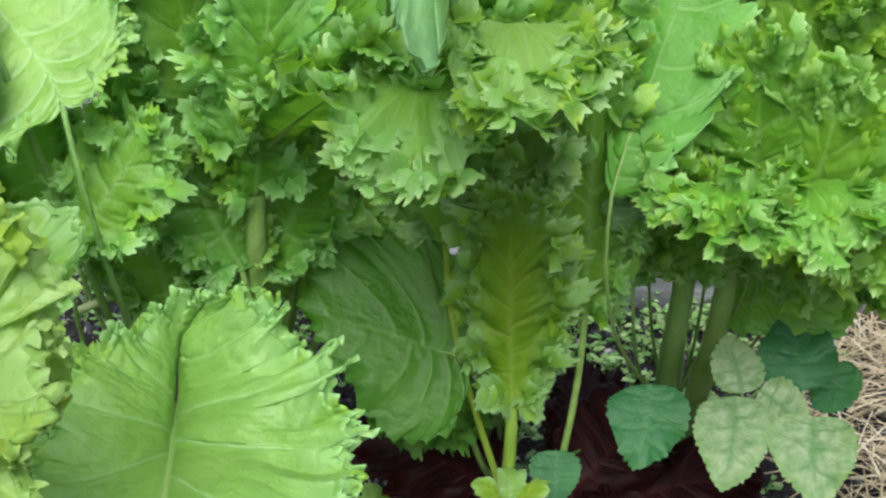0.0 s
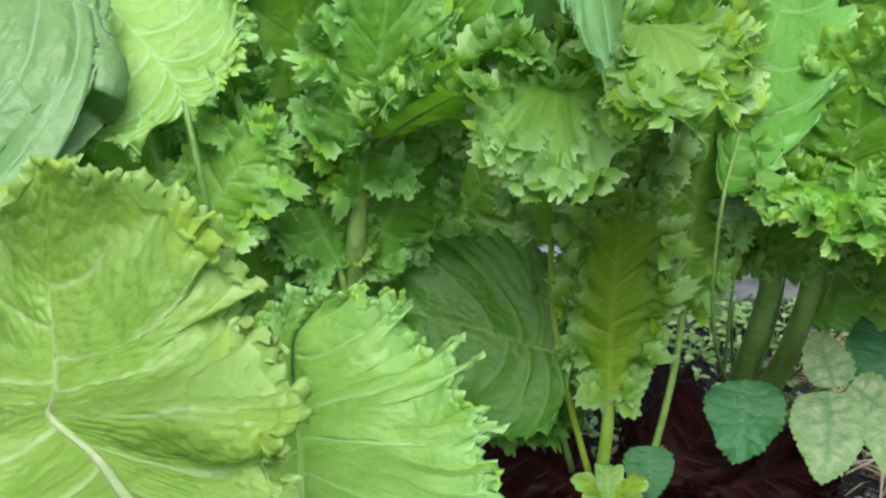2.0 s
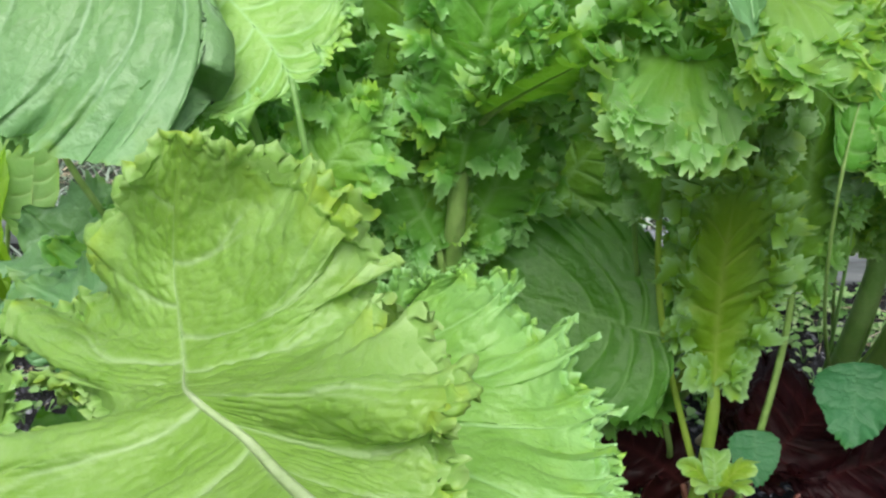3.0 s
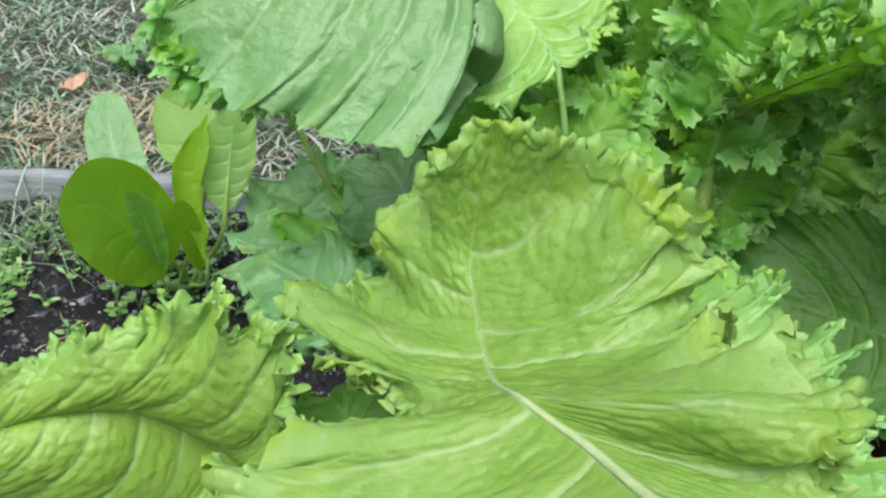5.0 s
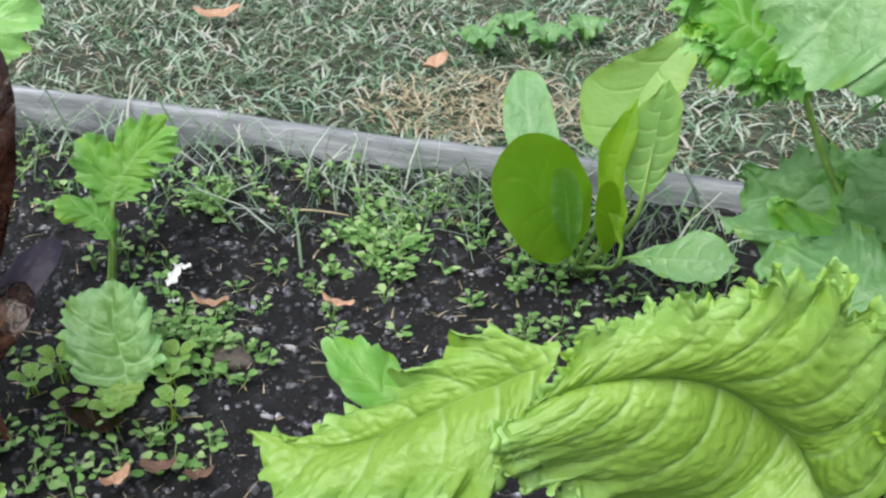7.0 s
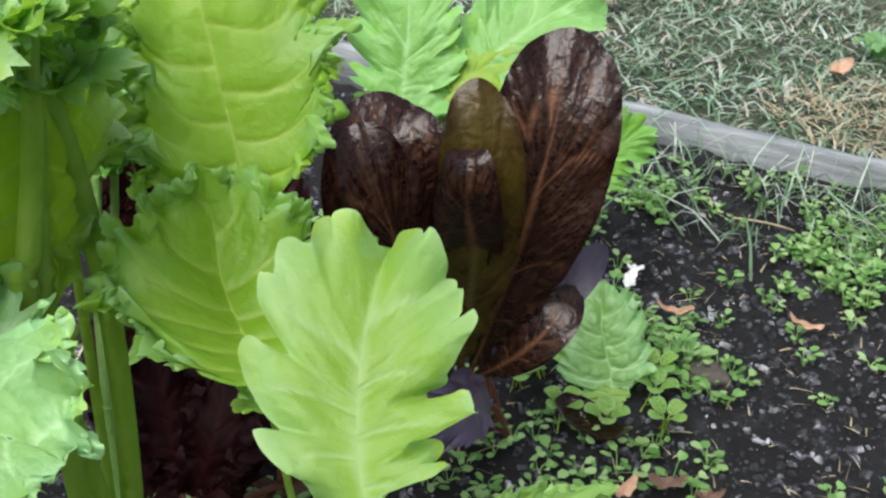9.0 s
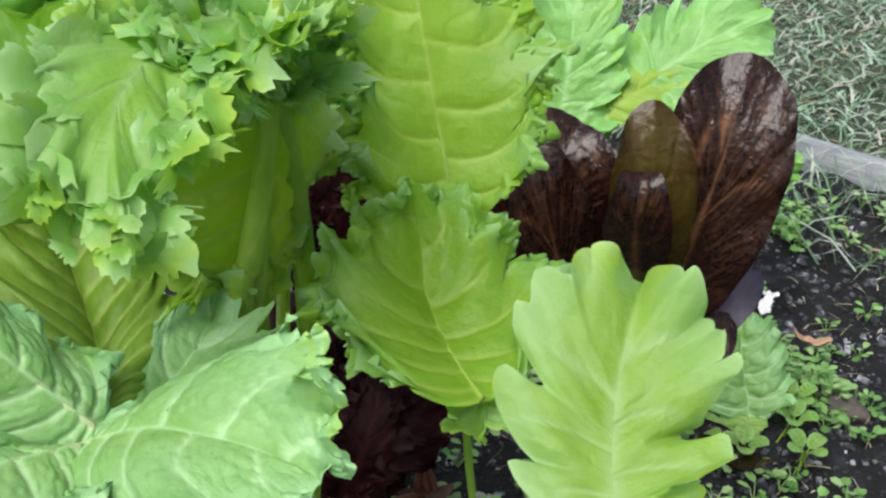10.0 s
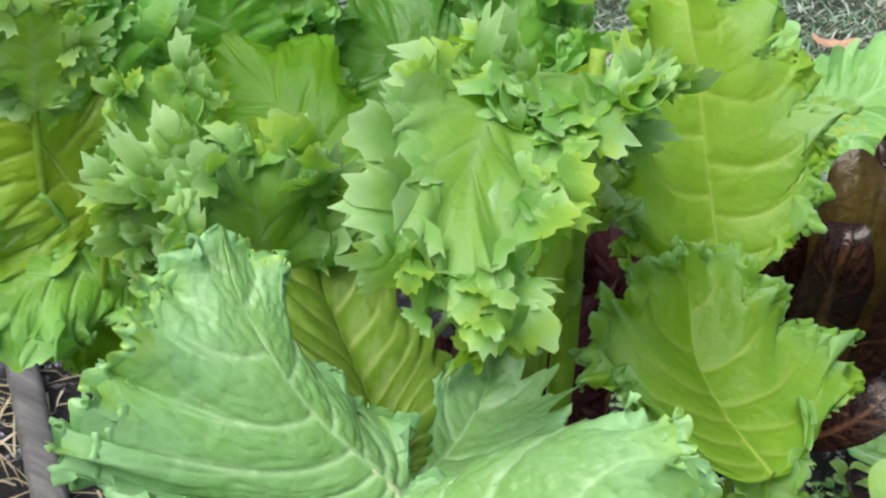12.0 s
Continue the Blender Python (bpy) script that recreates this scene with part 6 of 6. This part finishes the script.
broad_leaf(plant_C, "mid", [(0.083, 0.821, 0.420), (0.097, 0.847, 0.451), (0.115, 0.878, 0.481), (0.135, 0.912, 0.516), (0.161, 0.950, 0.550)],
           [(0.080, 0.839, 0.434), (0.087, 0.871, 0.463), (0.097, 0.903, 0.494), (0.120, 0.944, 0.532), (0.161, 0.950, 0.550)],
           [(0.106, 0.828, 0.417), (0.147, 0.848, 0.450), (0.180, 0.881, 0.484), (0.198, 0.921, 0.521), (0.161, 0.950, 0.550)], veins=6, front=True, stalk=0.0014, ridge=1.0, bulge=0.0010, quilt=0.0004, ruffle=(0.026, 0.004))
broad_leaf(plant_G, "green", [(-0.284, 0.834, 0.483), (-0.297, 0.858, 0.496), (-0.315, 0.878, 0.511), (-0.342, 0.907, 0.530), (-0.381, 0.945, 0.556)],
           [(-0.298, 0.827, 0.468), (-0.331, 0.816, 0.466), (-0.371, 0.825, 0.469), (-0.381, 0.871, 0.502), (-0.381, 0.945, 0.556)],
           [(-0.268, 0.839, 0.484), (-0.250, 0.865, 0.503), (-0.247, 0.894, 0.526), (-0.289, 0.928, 0.556), (-0.381, 0.945, 0.556)], veins=6, stalk=0.0022, bulge=0.0016, quilt=0.0008, teeth=(0.006, 0.010), bays=(0.03, 0.005), ruffle=(0.024, 0.006), frill=(0.0075, 0.012, 0.0045, 0.9))
broad_leaf(plant_S, "lime", [(-1.095, 0.379, 0.422), (-1.118, 0.396, 0.425), (-1.134, 0.409, 0.428), (-1.151, 0.425, 0.435), (-1.163, 0.439, 0.454), (-1.174, 0.446, 0.483)],
           [(-1.118, 0.358, 0.429), (-1.154, 0.356, 0.444), (-1.178, 0.364, 0.454), (-1.191, 0.383, 0.463), (-1.186, 0.414, 0.475), (-1.174, 0.446, 0.483)],
           [(-1.091, 0.393, 0.419), (-1.084, 0.426, 0.423), (-1.089, 0.458, 0.435), (-1.113, 0.469, 0.449), (-1.141, 0.461, 0.469), (-1.174, 0.446, 0.483)], veins=7, lag=1.9, stalk=0.0020, front=True, stem=False, ridge=0.8, bulge=0.0008, quilt=0.0004, teeth=(0.011, 0.017), bays=(0.033, 0.012), ruffle=(0.026, 0.006), frill=(0.0090, 0.013, 0.0048, 0.8))
broad_leaf(plant_S, "lime", [(-1.157, 0.461, 0.462), (-1.169, 0.471, 0.485), (-1.180, 0.477, 0.512), (-1.194, 0.487, 0.545), (-1.206, 0.496, 0.568), (-1.224, 0.517, 0.592)],
           [(-1.184, 0.433, 0.471), (-1.205, 0.430, 0.493), (-1.214, 0.446, 0.522), (-1.230, 0.460, 0.544), (-1.233, 0.483, 0.570), (-1.224, 0.517, 0.592)],
           [(-1.136, 0.472, 0.470), (-1.129, 0.489, 0.490), (-1.130, 0.508, 0.518), (-1.144, 0.518, 0.543), (-1.179, 0.527, 0.572), (-1.224, 0.517, 0.592)], veins=6, stalk=0.0020, front=True, stem=False, ridge=1.0, bulge=0.0008, quilt=0.0003, teeth=(0.010, 0.017), bays=(0.034, 0.013), ruffle=(0.028, 0.005), frill=(0.0070, 0.013, 0.0048, 0.7))
broad_leaf(plant_L4, "fresh", [(-1.086, 0.977, 0.020), (-1.087, 0.970, 0.015), (-1.089, 0.964, 0.008), (-1.086, 0.951, -0.004)],
           [(-1.095, 0.975, 0.020), (-1.112, 0.961, 0.016), (-1.109, 0.949, 0.004), (-1.086, 0.951, -0.004)],
           [(-1.077, 0.980, 0.021), (-1.066, 0.979, 0.019), (-1.069, 0.967, 0.008), (-1.086, 0.951, -0.004)], veins=4, lag=1.2, stalk=0.0012, bulge=0.0012, quilt=0.0006, teeth=(0.004, 0.010), bays=(0.02, 0.004), ruffle=(0.018, 0.003), stem=False)


# ---------------------------------------------------------------- litter, weeds and scraps
flake("paper_scrap", -1.131, 1.190, 0.014, 0.0150, 100, PAPER, "small bright white scrap lying on dark soil", "scrap", 0.2, 3, "white scraps")
flake("paper_scrap", -1.134, 1.222, 0.012, 0.0085, 20, PAPER, "tiny bright white scrap lying on dark soil", "scrap", 0.2, 5, "white scraps")
flake("paper_scrap", -1.113, 1.150, 0.010, 0.0060, 60, PAPER, "tiny bright white scrap lying on dark soil", "scrap", 0.2, 8, "white scraps")
flake("dead_leaf", -1.067, 1.150, 0.012, 0.017, 10, DEAD, "orange dead leaf curled on the soil", "leaf", 0.5, 11, "fallen leaves")
flake("dead_leaf", -0.934, 1.192, 0.010, 0.015, 5, DEAD, "pinkish dead leaf piece on the soil", "leaf", 0.3, 12, "fallen leaves")
flake("dead_leaf", -1.031, 0.843, 0.012, 0.014, 70, DEAD, "tan dead leaf piece on the soil", "leaf", 0.5, 13, "fallen leaves")
flake("dead_leaf", -0.999, 0.868, 0.014, 0.014, 20, DEADBROWN, "brown dead leaf curled among seedlings", "leaf", 0.6, 14, "fallen leaves")
flake("dead_leaf", -0.962, 0.868, 0.012, 0.012, 40, DEADBROWN, "brown dead leaf curled among seedlings", "leaf", 0.6, 15, "fallen leaves")
flake("dead_leaf", -1.026, 1.995, -0.008, 0.030, 80, DEAD, "orange dead leaf lying on the lawn", "leaf", 0.4, 16, "fallen leaves")
flake("dead_leaf", -1.47, 2.144, -0.006, 0.036, 10, DEAD, "orange dead leaf lying on the lawn", "leaf", 0.4, 17, "fallen leaves")
flake("dead_leaf", -0.600, 2.182, -0.008, 0.020, 120, DEAD, "orange dead leaf lying on the lawn", "leaf", 0.4, 18, "fallen leaves")
flake("dead_leaf", -1.300, 0.700, 0.020, 0.024, 30, DEADBROWN, "brown dead leaf among the red lettuce", "leaf", 0.6, 19, "fallen leaves")
flake("dead_leaf", -0.675, 1.400, 0.012, 0.016, 20, DEADBROWN, "brown dead leaf at the radish stems", "leaf", 0.6, 20, "fallen leaves")
flake("dead_leaf", -1.085, 0.915, 0.016, 0.034, -20, LEAF["red"], "fallen dark purple lettuce leaf on the soil", "leaf", 0.5, 21, "fallen leaves")


def pebble(x, y, size, label, seed):
    rng = np.random.default_rng(seed)
    u, w = np.meshgrid(np.linspace(0, np.pi, 12), np.linspace(0, 2 * np.pi, 18, endpoint=False), indexing="ij")
    d = np.stack([np.sin(u) * np.cos(w), np.sin(u) * np.sin(w), np.cos(u)], -1)
    r = 1 + 0.22 * lattice(d.reshape(-1, 3) * 1.7, seed).reshape(u.shape) + 0.06 * lattice(d.reshape(-1, 3) * 5, seed).reshape(u.shape)
    v = (d * r[..., None] * np.array([1.25, 0.9, 0.6]) * size).reshape(-1, 3)
    f = [(i * 18 + j, (i + 1) * 18 + j, (i + 1) * 18 + (j + 1) % 18, i * 18 + (j + 1) % 18) for i in range(11) for j in range(18)]
    ob = mesh_object("stone", v, f, STONE)
    ob.location = (x, y, float(soil_z(np.array([x]), np.array([y]))[0]) + 0.3 * size)
    return tagged(ob, label, "stone", "stones on the soil")


pebble(-1.012, 1.068, 0.020, "brown flat stone half sunk in the soil", 5)
pebble(-1.30, 1.30, 0.012, "small grey stone on the soil", 6)


def stem_thing(name, pts, r, material, label, category, group=""):
    """A loose dry stem that lies in an arc."""
    v, f = tube(bend(*pts, 24), np.linspace(r, r * 0.6, 24), 6)
    return tagged(mesh_object(name, v, f, material), label, category, group)


stem_thing("dry_stem", ((-1.14, 1.45, 0.012), (-1.11, 1.43, 0.024), (-1.09, 1.405, 0.014)), 0.0022, STRAW, "bleached dry stem lying on the soil", "stem", "dry stems")
stem_thing("dry_stem", ((-1.065, 1.392, 0.012), (-1.02, 1.385, 0.020), (-0.985, 1.396, 0.012)), 0.0016, STRAW, "bleached dry stem lying on the soil", "stem", "dry stems")
stem_thing("dry_stem", ((0.075, 1.06, 0.02), (0.11, 1.04, 0.05), (0.17, 1.02, 0.03)), 0.0045, STRAW, "pale cut stem lying beside the maroon lettuce", "stem", "dry stems")
stem_thing("dry_stem", ((-0.88, 1.44, 0.01), (-0.84, 1.36, 0.07), (-0.80, 1.30, 0.01)), 0.0007, GRASS, "long grass stem arched over the soil", "stem", "dry stems")
stem_thing("dry_stem", ((-0.98, 1.43, 0.01), (-0.93, 1.42, 0.08), (-0.90, 1.33, 0.02)), 0.0007, GRASS, "long grass stem arched over the soil", "stem", "dry stems")

# broad weed rosettes in the lawn
for wx, wy, turn in ((-0.975, 2.125, 0), (-0.86, 2.165, 40), (-0.80, 2.23, 80), (-0.93, 2.22, 20)):
    weed = plant_at("lawn_weed", wx, wy, "leafy pale green weed rosette growing in the lawn", "weed", "lawn weeds", -0.035)
    for j in range(7):
        ang = radians(turn + j * 51)
        dx, dy = math.cos(ang), math.sin(ang)
        ln = 0.045 + 0.012 * math.sin(j * 2.1)
        leaf(weed, "lobed", "blue", (wx + dx * 0.006, wy + dy * 0.006, -0.02), (wx + dx * ln * 0.6, wy + dy * ln * 0.6, 0.012), (wx + dx * ln, wy + dy * ln, 0.004), 0.026, (dy, -dx, 0.0), stalk=0.001)

# yellow-green rosettes at the mustard stems
for wx, wy, wz, size in ((0.018, 0.803, 0.0, 0.034), (-0.089, 0.93, 0.0, 0.018)):
    rosette = plant_at("young_mustard", wx, wy, "small yellow-green mustard seedling at the stems", "seedling", "young sprouts")
    top = 0.165 if size > 0.03 else 0.06
    for j in range(5 if size > 0.03 else 4):
        ang = radians(15 + j * (72 if size > 0.03 else 97))
        dx, dy = math.cos(ang), math.sin(ang)
        leaf(rosette, "lobed", "mint" if j % 2 else "lime", (wx + dx * 0.004, wy + dy * 0.004, top), (wx + dx * size * 0.5, wy + dy * size * 0.5, top + 0.016), (wx + dx * size * 0.9, wy + dy * size * 0.9, top + 0.018), 0.020, (dy, -dx, 0.0), stalk=0.0012)

# round-leaved weeds crowding the low sprout
for j in range(9):
    ang = radians(j * 40 + 10)
    wx, wy = -1.10 + 0.055 * math.cos(ang) * (1 + 0.3 * (j % 3)), 0.985 + 0.06 * math.sin(ang)
    weed = plant_at("round_weed", wx, wy, "small round-leaved weed crowding the low sprout", "weed", "round weeds")
    for i in range(4):
        a2 = ang + i * 1.57
        dx, dy = math.cos(a2), math.sin(a2)
        leaf(weed, "smooth", "mint", (wx + dx * 0.004, wy + dy * 0.004, 0.022), (wx + dx * 0.013, wy + dy * 0.013, 0.03), (wx + dx * 0.022, wy + dy * 0.022, 0.03), 0.017, (dy, -dx, 0.0), stalk=0.0007)

# bare stalks that lean out of the broad-leaved plant
v, f = tube(bend((-0.246, 0.921, 0.299), (-0.279, 0.910, 0.298), (-0.315, 0.896, 0.290), 20), np.linspace(0.0045, 0.0035, 20), 8)
mesh_object("stalk", v - np.array(plant_G.location), f, STALK["pale"], plant_G)
v, f = tube(bend((-0.267, 0.951, 0.312), (-0.288, 0.936, 0.304), (-0.313, 0.921, 0.296), 20), np.linspace(0.0045, 0.0035, 20), 8)
mesh_object("stalk", v - np.array(plant_G.location), f, STALK["pale"], plant_G)
v, f = tube(bend((-0.288, 0.962, 0.332), (-0.306, 0.945, 0.320), (-0.322, 0.929, 0.310), 20), np.linspace(0.0045, 0.0035, 20), 8)
mesh_object("stalk", v - np.array(plant_G.location), f, STALK["pale"], plant_G)

# the thick lime stalk that carries the curly crown, down to the soil
v, f = tube(spline([(-1.202, 0.378, 0.590), (-1.197, 0.365, 0.555), (-1.200, 0.361, 0.512), (-1.205, 0.356, 0.470), (-1.208, 0.354, 0.440), (-1.206, 0.385, 0.250), (-1.210, 0.397, -0.012)], 60), np.concatenate([np.linspace(0.0034, 0.0062, 36), np.linspace(0.0062, 0.0085, 24)]), 14)
mesh_object("stalk", v - np.array(plant_R.location), f, STALK["lime"], plant_R)
